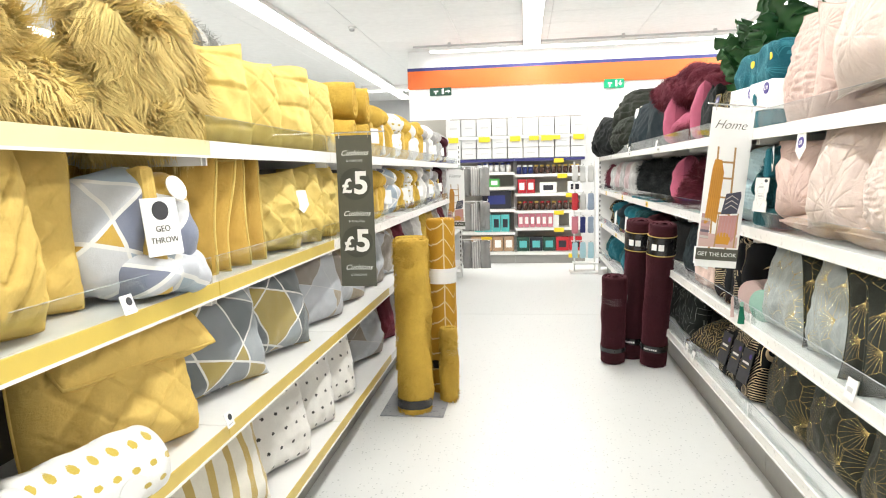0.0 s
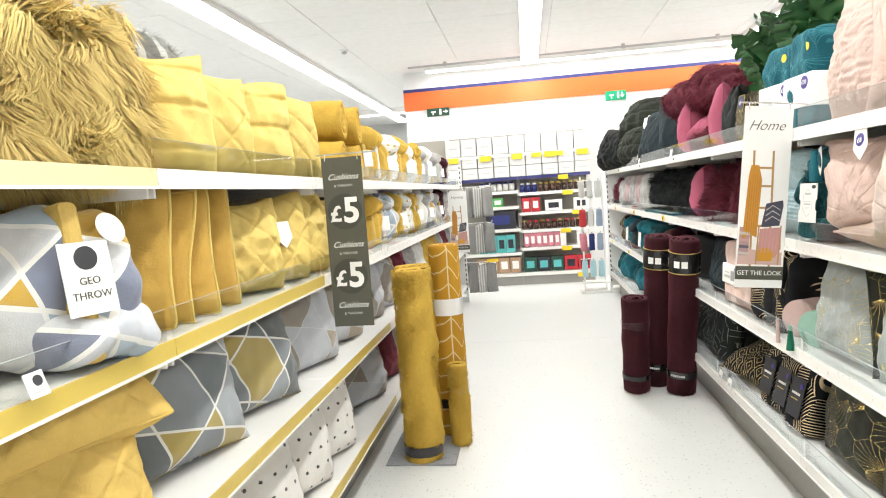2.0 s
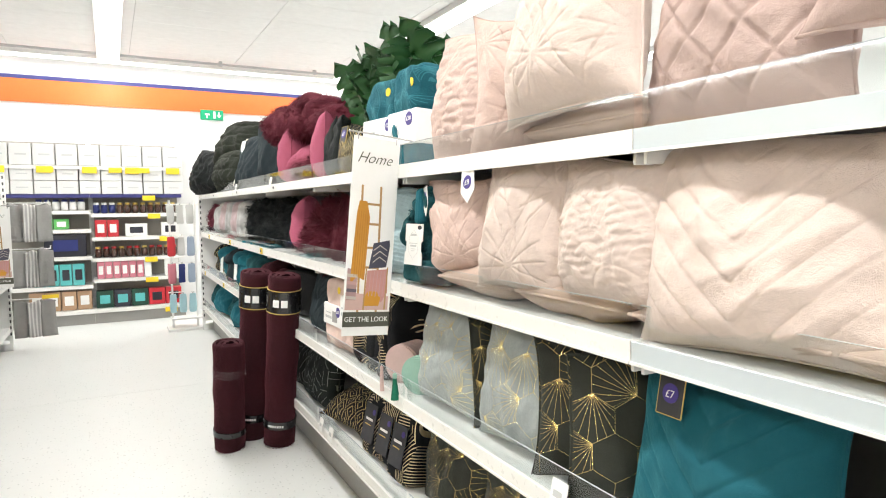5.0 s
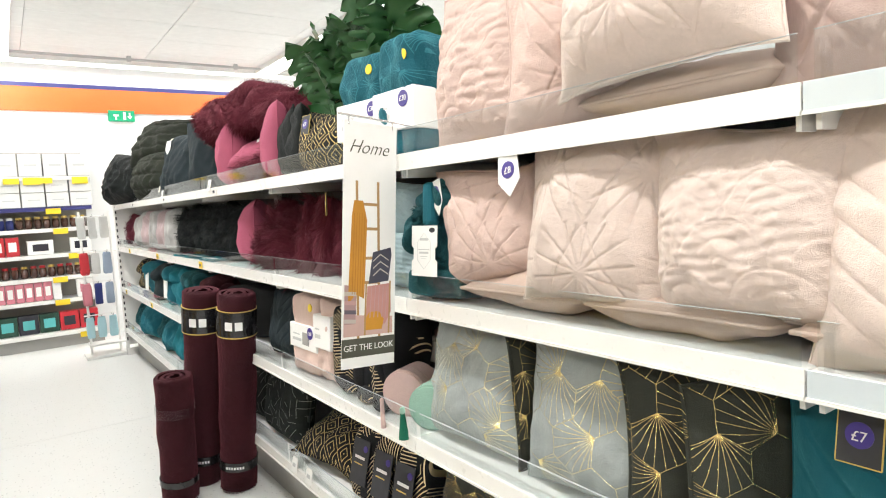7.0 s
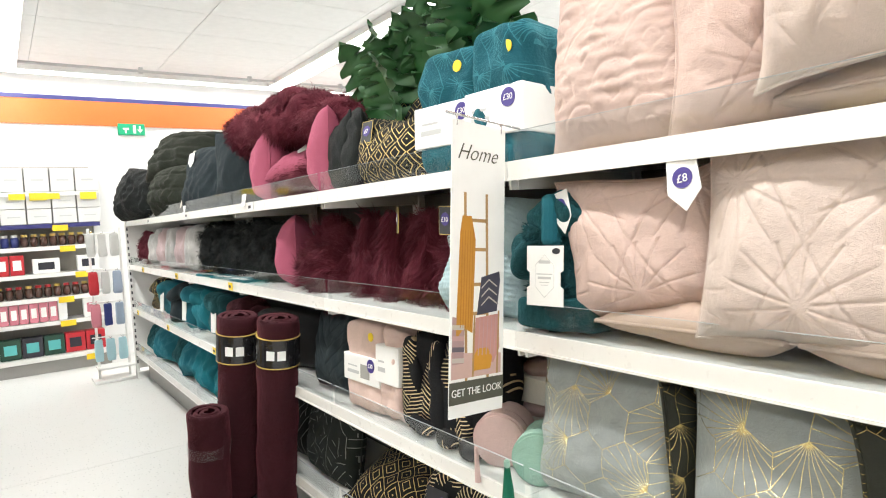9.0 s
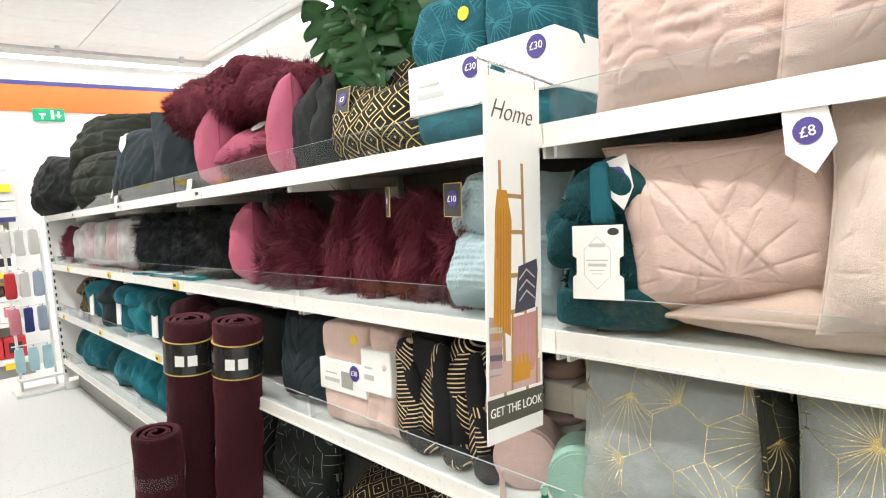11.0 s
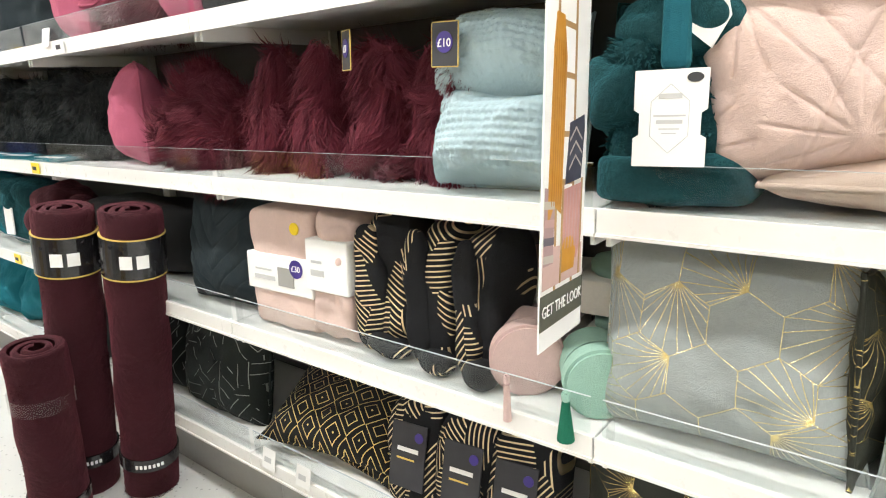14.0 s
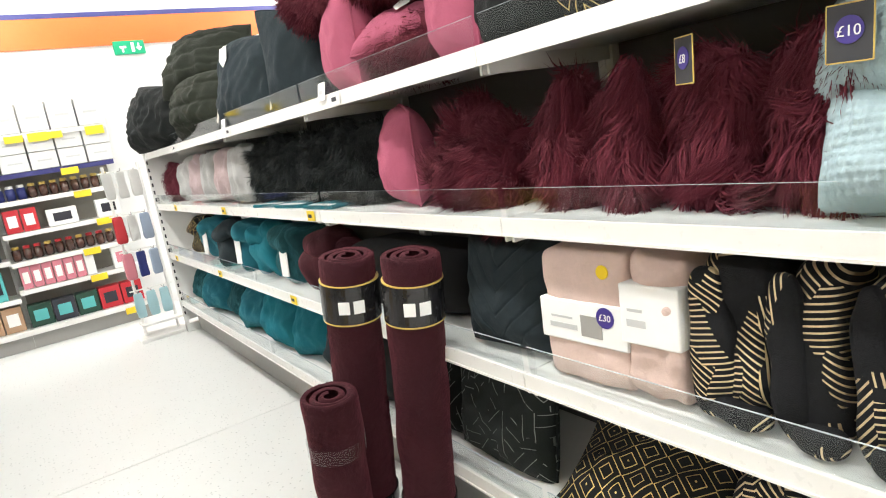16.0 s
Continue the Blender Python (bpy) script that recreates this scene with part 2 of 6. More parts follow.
STEEL = plain("chromed_wire", (0.6, 0.6, 0.6), 0.25, metal=1.0)
ACRYLIC = clear("clear_acrylic", (0.96, 0.98, 0.98))
FILM = clear("clear_film", (0.97, 0.97, 0.97), 0.12)
DIFF = glow("lit_diffuser", (1, 0.985, 0.95), DIFFUSER)
PAPER = plain("white_card", (0.82, 0.81, 0.79), 0.6)
INK = plain("dark_ink", (0.03, 0.03, 0.035), 0.6)
OLIVE = plain("olive_grey_card", (0.082, 0.082, 0.06), 0.6)
OLIVE_D = plain("dark_olive_card", (0.052, 0.052, 0.04), 0.6)
PURPLE = plain("purple_sticker", (0.05, 0.03, 0.22), 0.4)
GOLDC = plain("gold_card", (0.6, 0.42, 0.1), 0.4)
TICKET = plain("yellow_ticket", (0.85, 0.6, 0.02), 0.5)
GREEN = plain("exit_green", (0.0, 0.35, 0.16), 0.5)

PINK = fabric("blush_velvet", (0.66, 0.49, 0.435), sheen=0.4, crease=0.36)
PINK_L = fabric("pale_blush_velvet", (0.72, 0.585, 0.525), sheen=0.4, crease=0.34)
PINK_D = fabric("dusky_blush_velvet", (0.53, 0.395, 0.355), sheen=0.35, crease=0.4)
PINK_B = fabric("blush_plain_back", (0.58, 0.44, 0.37), crease=0.3)
YELLOW = fabric("ochre_velvet", (0.66, 0.455, 0.13), sheen=0.5, crease=0.42)
YELLOW_L = fabric("pale_yellow_satin", (0.72, 0.53, 0.16), rough=0.6, sheen=0.5, crease=0.3)
MUSTARD = fabric("mustard_cotton", (0.55, 0.34, 0.075), crease=0.3)
MUST_F = fabric("mustard_fleece", (0.57, 0.365, 0.06), sheen=0.6, vary=0.32, crease=0.8, weave=300)
FUR_Y = fabric("yellow_fur", (0.93, 0.645, 0.25), sheen=0.2, vary=0.3, tint=(0.95, 0.62, 0.25))
BURG_P = fabric("burgundy_plush", (0.037, 0.0045, 0.009), sheen=0.32, crease=0.5, weave=260, vary=0.5, tint=(0.45, 0.1, 0.14))
BURG_F = fabric("burgundy_fur", (0.12, 0.015, 0.028), sheen=0.5, vary=0.4, tint=(0.5, 0.15, 0.2))
BLACK_F = fabric("black_fur", (0.012, 0.014, 0.014), sheen=0.3, tint=(0.15, 0.17, 0.17))
MAUVE = fabric("mauve_velvet", (0.36, 0.085, 0.14), sheen=0.5)
TEAL = fabric("teal_velvet", (0.010, 0.105, 0.14), sheen=0.5, tint=(0.1, 0.4, 0.45))
TEAL_D = fabric("dark_teal_fleece", (0.005, 0.045, 0.052), sheen=0.5, vary=0.4, crease=1.1, tint=(0.05, 0.3, 0.35))
TEAL_C = fabric("bright_teal_fleece", (0.008, 0.13, 0.165), sheen=0.5, crease=0.5)
ICE = fabric("ice_blue_waffle", (0.42, 0.54, 0.58), sheen=0.5, crease=0.5, weave=160)
CHAR = fabric("charcoal_velvet", (0.016, 0.024, 0.029), sheen=0.12, tint=(0.15, 0.2, 0.22))
BLACKC = fabric("black_cotton", (0.01, 0.01, 0.011), sheen=0.15)
BLACKV = fabric("black_velvet", (0.010, 0.0115, 0.0115), sheen=0.08, tint=(0.12, 0.14, 0.13))
GREYT = fabric("grey_fleece", (0.36, 0.35, 0.34), sheen=0.5, crease=0.5)
WHITEF = fabric("white_fleece", (0.74, 0.72, 0.69), sheen=0.5, crease=0.5)
LILAC = fabric("dusty_lilac_fleece", (0.38, 0.29, 0.29), sheen=0.5, crease=0.5)
SAGE = fabric("mint_velvet", (0.29, 0.46, 0.38), sheen=0.5)
BLUSH = fabric("blush_boxed_velvet", (0.64, 0.46, 0.43), sheen=0.5)
GREYV = fabric("grey_satin", (0.27, 0.29, 0.285), rough=0.55, sheen=0.4)
CREAM = fabric("cream_cotton", (0.74, 0.70, 0.62), crease=0.25)
OLIVEV = fabric("dark_olive_velvet", (0.02, 0.023, 0.016), sheen=0.1, tint=(0.2, 0.2, 0.15))
TOWEL = fabric("grey_towel", (0.3, 0.29, 0.28), crease=0.4)
LEAF = plain("glossy_leaf", (0.018, 0.085, 0.02), 0.42, vary=0.35, scale=20)

GREY_GOLD = fabric("grey_satin_gold_foil", (0.34, 0.37, 0.365), rough=0.5, sheen=0.5, crease=0.4)
foil(GREY_GOLD, hex_mask(GREY_GOLD, 0.105, 0.0007, 0.6), (0.86, 0.72, 0.36))
OLIVE_GOLD = fabric("black_olive_gold_foil", (0.032, 0.034, 0.026), rough=0.6, sheen=0.3)
foil(OLIVE_GOLD, hex_mask(OLIVE_GOLD, 0.095, 0.00045, 0.45))
DECO = fabric("black_gold_deco", (0.01, 0.01, 0.012), sheen=0.2)
foil(DECO, deco_mask(DECO, 0.0115, 0.3, 0.6), (0.8, 0.64, 0.4))
DECO_T = fabric("black_gold_chevron", (0.012, 0.012, 0.012), sheen=0.2)
foil(DECO_T, tile_deco_mask(DECO_T, 0.085, 0.16))
TEAL_P = fabric("patterned_teal_velvet", (0.008, 0.085, 0.115), sheen=0.4, crease=0.5, tint=(0.1, 0.4, 0.45))
foil(TEAL_P, mathn(TEAL_P.node_tree.nodes, TEAL_P.node_tree.links, "MULTIPLY", star_mask(TEAL_P, 0.11, 22, 0.0012), 0.4), (0.06, 0.3, 0.36))
CHEV_W = fabric("black_white_chevron", (0.012, 0.015, 0.014), sheen=0.3)
foil(CHEV_W, deco_mask(CHEV_W, 0.034, 0.07, 0.8, 0.7), (0.25, 0.27, 0.25))


def patched(name, cols, cell, edge, seed):
    """Triangles and lozenges of a few colours divided by pale lines."""
    m = fabric(name, (0.5, 0.5, 0.5))
    nd, ln, bs, base = base_link(m)
    op = lambda k, *a: mathn(nd, ln, k, *a)
    x, z = xz_of(nd, ln)
    own = op("MULTIPLY_ADD", nd.new("ShaderNodeObjectInfo").outputs["Random"], 1.7, seed)
    dice, gap = 0.0, 1.0
    for ang, size, weight in ((18, 1.0, 12.7), (74, 1.25, 31.3), (131, 1.1, 57.9)):
        c, q = math.cos(radians(ang)), math.sin(radians(ang))
        t = op("DIVIDE", op("ADD", op("MULTIPLY_ADD", x, c, op("MULTIPLY", z, q)), own), cell * size)
        dice = op("MULTIPLY_ADD", op("FLOOR", t), weight, dice)
        d = op("MULTIPLY", op("SUBTRACT", 0.5, op("ABSOLUTE", op("SUBTRACT", op("FRACT", t), 0.5))), size)
        gap = op("MINIMUM", gap, d)
    dice = op("FRACT", op("MULTIPLY", op("SINE", dice), 437.58))
    ramp = nd.new("ShaderNodeValToRGB")
    ramp.color_ramp.interpolation = "CONSTANT"
    while len(ramp.color_ramp.elements) < len(cols):
        ramp.color_ramp.elements.new(1.0)
    for i, c in enumerate(cols):
        ramp.color_ramp.elements[i].position = i / len(cols)
        ramp.color_ramp.elements[i].color = (*c, 1)
    ln.new(dice, ramp.inputs[0])
    soft = noise_out(nd, ln, 14.0, 4.0)
    c = mixc(nd, ln, op("MULTIPLY", soft, 0.3), ramp.outputs[0], (0.3, 0.3, 0.3))
    c = mixc(nd, ln, op("LESS_THAN", gap, edge), c, (0.72, 0.71, 0.68))
    ln.new(c, bs.inputs["Base Color"])
    return m


GEO = patched("grey_yellow_geometric", ((0.1, 0.115, 0.12), (0.4, 0.3, 0.07), (0.3, 0.33, 0.35), (0.42, 0.32, 0.09), (0.2, 0.22, 0.24), (0.48, 0.5, 0.52), (0.12, 0.14, 0.15)), 0.17, 0.02, 1.37)
GEO_T = patched("blue_mustard_geometric_fleece", ((0.36, 0.44, 0.52), (0.56, 0.34, 0.03), (0.55, 0.57, 0.61), (0.18, 0.2, 0.28), (0.6, 0.61, 0.63)), 0.12, 0.04, 2.1)
CHECK = patched("beige_check", ((0.36, 0.29, 0.2), (0.5, 0.52, 0.56), (0.28, 0.24, 0.2)), 0.2, 0.004, 5.0)


def dotted(name, ground, dot, cell, size, stretch=1.0):
    """Small printed motifs on a staggered lattice."""
    m = fabric(name, ground)
    nd, ln, bs, base = base_link(m)
    x, z = xz_of(nd, ln)
    u, v = mathn(nd, ln, "DIVIDE", x, cell), mathn(nd, ln, "DIVIDE", z, cell)
    u = mathn(nd, ln, "MULTIPLY_ADD", mathn(nd, ln, "MODULO", mathn(nd, ln, "FLOOR", v), 2.0), 0.5, u)
    fu = mathn(nd, ln, "MULTIPLY", mathn(nd, ln, "SUBTRACT", mathn(nd, ln, "FRACT", u), 0.5), stretch)
    fv = mathn(nd, ln, "SUBTRACT", mathn(nd, ln, "FRACT", v), 0.5)
    r = mathn(nd, ln, "ADD", mathn(nd, ln, "MULTIPLY", fu, fu), mathn(nd, ln, "MULTIPLY", fv, fv))
    r = mathn(nd, ln, "MULTIPLY_ADD", noise_out(nd, ln, 90.0, 1.0), 0.03, r)
    ln.new(mixc(nd, ln, mathn(nd, ln, "LESS_THAN", r, size), base, dot), bs.inputs["Base Color"])
    return m


BEE = dotted("cream_bee_print", (0.76, 0.73, 0.68), (0.05, 0.045, 0.04), 0.065, 0.024, 0.75)
LEAFY = dotted("white_leaf_print_fleece", (0.76, 0.75, 0.72), (0.5, 0.37, 0.06), 0.042, 0.04, 0.7)


def striped(name, a, b, width, axis=0, duty=0.35):
    m = fabric(name, a)
    nd, ln, bs, base = base_link(m)
    t = xz_of(nd, ln)[axis]
    on = mathn(nd, ln, "LESS_THAN", mathn(nd, ln, "FRACT", mathn(nd, ln, "DIVIDE", t, width)), duty)
    ln.new(mixc(nd, ln, on, base, b), bs.inputs["Base Color"])
    return m


STRIPE_C = striped("cream_yellow_stripe", (0.76, 0.72, 0.62), (0.5, 0.36, 0.12), 0.075)
STRIPE_G = striped("grey_white_stripe_fur", (0.22, 0.22, 0.21), (0.6, 0.6, 0.58), 0.13)
STRIPE_T = striped("grey_ticking_stripe", (0.36, 0.35, 0.34), (0.62, 0.6, 0.58), 0.03, 0, 0.45)
RUG_GEO = fabric("mustard_geometric_rug", (0.5, 0.26, 0.025), crease=0.15)
nd_, ln_, bs_, base_ = base_link(RUG_GEO)
rx_, rz_ = xz_of(nd_, ln_)
rt_ = mathn(nd_, ln_, "ABSOLUTE", mathn(nd_, ln_, "SUBTRACT", mathn(nd_, ln_, "FRACT", mathn(nd_, ln_, "DIVIDE", rx_, 0.11)), 0.5))
rl_ = mathn(nd_, ln_, "FRACT", mathn(nd_, ln_, "DIVIDE", mathn(nd_, ln_, "MULTIPLY_ADD", rt_, 0.16, rz_), 0.095))
rm_ = mathn(nd_, ln_, "MAXIMUM", mathn(nd_, ln_, "LESS_THAN", rl_, 0.09), mathn(nd_, ln_, "LESS_THAN", rt_, 0.025))
ln_.new(mixc(nd_, ln_, rm_, base_, (0.68, 0.55, 0.3)), bs_.inputs["Base Color"])


# ---- building blocks ----
def mesh_of(name, verts, faces, mat, smooth=True):
    me = bpy.data.meshes.new(name)
    me.from_pydata([tuple(map(float, v)) for v in verts], [], [tuple(map(int, f)) for f in faces])
    me.materials.append(mat)
    if smooth:
        me.polygons.foreach_set("use_smooth", [True] * len(me.polygons))
    me.update()
    return me


def part(name, bm, material, parent, label="", m=None, smooth=False):
    """Links a bmesh, or a mesh, as one object under a thing or a part."""
    if isinstance(bm, bmesh.types.BMesh):
        me = bpy.data.meshes.new(name)
        bm.to_mesh(me)
        bm.free()
        me.materials.append(material)
        if smooth:
            me.polygons.foreach_set("use_smooth", [True] * len(me.polygons))
    else:
        me = bm
    ob = new(name, me)
    ob.parent = parent
    if m is not None:
        ob.matrix_local = m
    if label:
        tagged(ob, label)
    return ob


def thing(name, label, category, m=None, group="", kind="", data=None):
    ob = new(name, data)
    ob.matrix_world = m if m is not None else Matrix()
    return tagged(ob, label, category, group, kind)


def box(bm, x0, x1, y0, y1, z0, z1, bevel=0.0):
    vs = [bm.verts.new((x, y, z)) for x in (x0, x1) for y in (y0, y1) for z in (z0, z1)]
    fs = [bm.faces.new([vs[i] for i in q]) for q in ((0, 1, 3, 2), (4, 6, 7, 5), (0, 4, 5, 1), (2, 3, 7, 6), (0, 2, 6, 4), (1, 5, 7, 3))]
    if bevel:
        bmesh.ops.bevel(bm, geom=list({e for f in fs for e in f.edges}), offset=bevel, segments=2, affect="EDGES", profile=0.5)
    return bm


def boxb(x0, x1, y0, y1, z0, z1, bevel=0.0):
    return box(bmesh.new(), x0, x1, y0, y1, z0, z1, bevel)


def cyl(r, h, seg=24, z0=0.0, bevel=0.0, r2=None):
    bm = bmesh.new()
    bmesh.ops.create_cone(bm, cap_ends=True, segments=seg, radius1=r, radius2=r if r2 is None else r2, depth=h, matrix=Matrix.Translation((0, 0, z0 + h / 2)))
    if bevel:
        rim = [e for e in bm.edges if abs(e.verts[0].co.z - e.verts[1].co.z) < 1e-6]
        bmesh.ops.bevel(bm, geom=rim, offset=bevel, segments=2, affect="EDGES")
    return bm


def rod(bm, a, b, r, seg=8):
    a, b = Vector(a), Vector(b)
    d = b - a
    m = Matrix.Translation((a + b) / 2) @ d.to_track_quat("Z", "Y").to_matrix().to_4x4()
    bmesh.ops.create_cone(bm, cap_ends=True, segments=seg, radius1=r, radius2=r, depth=d.length, matrix=m)
    return bm


def rods(pairs, r, seg=8):
    bm = bmesh.new()
    for a, b in pairs:
        rod(bm, a, b, r, seg)
    return bm


TEXTS = {}


def text_mesh(s, size, mat, shear=0.0, depth=0.0004, align="CENTER", bold=0.0):
    key = (s, size, mat.name, shear, bold)
    if key not in TEXTS:
        cu = bpy.data.curves.new("lettering", "FONT")
        cu.body, cu.size, cu.shear, cu.extrude, cu.align_x, cu.align_y = s, size, shear, depth, align, "CENTER"
        cu.resolution_u, cu.offset = 3, bold
        ob = bpy.data.objects.new("lettering", cu)
        me = bpy.data.meshes.new_from_object(ob)
        me.name = "lettering"
        me.materials.clear()
        me.materials.append(mat)
        bpy.data.objects.remove(ob)
        TEXTS[key] = me
    return TEXTS[key]


def waves(X, Z, seed, lo, hi, count=9):
    r = np.random.default_rng(seed)
    out = np.zeros_like(X)
    for _ in range(count):
        k, a, p = r.uniform(lo, hi), r.uniform(0, math.tau), r.uniform(0, math.tau)
        warp = 0.35 * np.sin(r.uniform(6, 14) * (X * math.sin(a) - Z * math.cos(a)) + r.uniform(0, 6))
        out += np.sin(k * (X * math.cos(a) + Z * math.sin(a)) + p + warp * 2) * (lo / k) ** 0.5
    return out / math.sqrt(count)


def saw(a):
    return np.abs(a - np.floor(a) - 0.5)


def stitch(dist, depth, wide):
    return -1.1 * depth * (0.8 * np.exp(-((dist / (wide * 0.55)) ** 2)) + 0.12 * np.exp(-((dist / (wide * 2.2)) ** 2)))


def relief_of(kind, X, Z, w, h):
    if kind == "diamond":
        p = 0.12
        return stitch(np.minimum(0.5 - saw((X + Z) / p), 0.5 - saw((X - Z) / p)) * p * 0.7, 0.0085, 0.009) + 0.0018 * waves(X, Z, 13, 40, 120, 12)
    if kind == "chevron":
        p = 0.085
        return stitch((0.5 - saw((Z - 0.8 * np.abs(((X / 0.2) % 1.0) - 0.5) * 0.4) / p)) * p, 0.012, 0.011)
    if kind == "star":
        c = 0.24
        X, Z = X + 0.006 * waves(X, Z, 77, 8, 20), Z + 0.006 * waves(X, Z, 78, 8, 20)
        v = np.floor(Z / (c * 0.8))
        fx, fz = ((X / c + 0.5 * (v % 2)) % 1.0 - 0.5) * c, (Z / (c * 0.8) % 1.0 - 0.5) * c * 0.8
        r, a = np.hypot(fx, fz), np.arctan2(fz, fx)
        spoke = r * np.abs(np.sin(a * 7 + v)) / 7
        edge = np.minimum(0.5 - saw(X / c + 0.5 * Z / (c * 0.8)), 0.5 - saw(X / c - 0.5 * Z / (c * 0.8))) * c
        fade = np.clip((c * 0.53 - r) / 0.02, 0, 1) * np.clip(r / 0.03, 0, 1)
        return stitch(spoke, 0.0045, 0.0038) * fade + stitch(edge, 0.0045, 0.0042) + 0.0012 * waves(X, Z, 79, 60, 150, 14)
    if kind == "waffle":
        k = math.tau / 0.021
        return 0.0028 * np.sin(k * (X + Z) * 0.7) * np.sin(k * (X - Z) * 0.7) + 0.004 * waves(X, Z, 61, 14, 40)
    if kind == "pebble":
        c = 0.15
        v = np.floor(Z / (c * 0.5))
        r = np.hypot(((X / c + 0.5 * (v % 2)) % 1.0 - 0.5) * c, (Z / (c * 0.5) % 1.0) * c * 0.5)
        return 0.0014 * waves(X * 0.7, Z * 1.3, 5, 170, 320, 20) + 0.0013 * np.abs(waves(X * 0.6, Z * 1.4, 6, 90, 180, 12)) + stitch(saw(r / 0.03) * 0.03, 0.0018, 0.005)
    if kind == "scallop":
        c = 0.17
        v = np.floor(Z / (c * 0.5))
        r = np.hypot(((X / c + 0.5 * (v % 2)) % 1.0 - 0.5) * c, (Z / (c * 0.5) % 1.0) * c * 0.5)
        return stitch(saw(r / 0.042) * 0.042, 0.003, 0.007) + 0.0027 * waves(X * 0.5, Z * 1.6, 9, 80, 190, 18)
    if kind == "rows":
        return stitch((0.5 - saw(Z / 0.11)) * 0.11, 0.014, 0.014) + 0.003 * waves(X * 0.5, Z, 3, 40, 90)
    if kind == "vees":
        p = 0.065
        return stitch((0.5 - saw((Z - 0.9 * np.abs(X)) / p)) * p, 0.0052, 0.0055) + 0.0014 * waves(X, Z, 83, 50, 140, 14)
    return np.zeros_like(X)


def cushion_data(w, h, d, relief="", seed=1, n=44, wrinkle=0.004, pinch=0.055, sag=0.2, edge=0.55, ear=-0.05):
    """A stuffed square: pinched edges, full middle, stitched relief on both faces. Stands on z=0, faces -y."""
    u = np.linspace(-1, 1, n)
    u = np.sign(u) * (1 - (1 - np.abs(u)) ** 1.12)
    U, V = np.meshgrid(u, u)
    prof = np.clip((1 - np.abs(U) ** 2.6) * (1 - np.abs(V) ** 2.6), 0, 1) ** edge
    X = w / 2 * U * (1 - pinch * (1 - V ** 2) * np.abs(U) ** 1.5)
    Z = h / 2 * V * (1 - pinch * (1 - U ** 2) * np.abs(V) ** 1.5)
    r = np.random.default_rng(seed)
    corner = 1 + ear * (U * V) ** 6 * r.uniform(0.3, 1.4)
    X, Z = X * corner, Z * corner
    X = X + 0.012 * w / 0.4 * waves(Z, Z * 0, seed + 31, 6, 14, 3) * np.abs(U) ** 3
    Z = Z + 0.02 * np.sin(2.2 * U + r.uniform(0, 6)) * (V > 0) * V
    pucker = 0.5 * (waves(X * 1.6, Z * 0.5, seed + 7, 40, 90) * np.abs(V) ** 4 + waves(X * 0.5, Z * 1.6, seed + 8, 40, 90) * np.abs(U) ** 4)
    soft = np.clip(prof * 1.7, 0, 1) ** 1.5
    fat = d / 2 * prof * (1 - sag * V)
    rel = relief_of(relief, X, Z, w, h)
    fold = np.abs(waves(X, Z, seed + 41, 14, 34, 5)) - 0.55 + 0.5 * (np.abs(waves(X, Z, seed + 43, 34, 70, 7)) - 0.55)
    pucker = pucker - 0.75 * fold
    F = -(fat + soft * (rel + wrinkle * (waves(X, Z, seed, 9, 40) + 0.55 * waves(X, Z, seed + 21, 50, 130, 14) + pucker * 2.2)))
    B = fat + soft * (rel * 0.8 + wrinkle * (waves(X, Z, seed + 3, 9, 40) + pucker * 1.6))
    Z = Z + h / 2
    verts = np.concatenate([np.stack([X, F, Z], -1).reshape(-1, 3), np.stack([X, B, Z], -1)[1:-1, 1:-1].reshape(-1, 3)])
    idx = np.arange(n * n).reshape(n, n)
    bid = idx.copy()
    bid[1:-1, 1:-1] = n * n + np.arange((n - 2) ** 2).reshape(n - 2, n - 2)
    f1 = np.stack([idx[:-1, :-1], idx[:-1, 1:], idx[1:, 1:], idx[1:, :-1]], -1).reshape(-1, 4)
    f2 = np.stack([bid[:-1, :-1], bid[1:, :-1], bid[1:, 1:], bid[:-1, 1:]], -1).reshape(-1, 4)
    return verts, np.concatenate([f1, f2])


CUSH = {}
CRISP = (PINK, PINK_L, PINK_D, GREY_GOLD, OLIVE_GOLD, GEO, DECO_T, TEAL)
SEAMS = {}


def seam_data(verts, n, r=0.0045):
    """A corded seam round a cushion's edge."""
    ring = [j for j in range(n)] + [i * n + n - 1 for i in range(1, n)] + [(n - 1) * n + j for j in range(n - 2, -1, -1)] + [i * n for i in range(n - 2, 0, -1)]
    P = verts[ring]
    mid = P.mean(0)
    out = P - mid
    out[:, 1] = 0
    out /= np.linalg.norm(out, axis=1)[:, None] + 1e-9
    k = len(ring)
    v = []
    for a in range(6):
        c, s = math.cos(a * math.tau / 6), math.sin(a * math.tau / 6)
        v.append(P + out * r * c + np.array([0, 1.0, 0]) * r * s)
    v = np.stack(v, 1).reshape(-1, 3)
    f = []
    for i in range(k):
        for a in range(6):
            f.append((i * 6 + a, i * 6 + (a + 1) % 6, ((i + 1) % k) * 6 + (a + 1) % 6, ((i + 1) % k) * 6 + a))
    return v, f


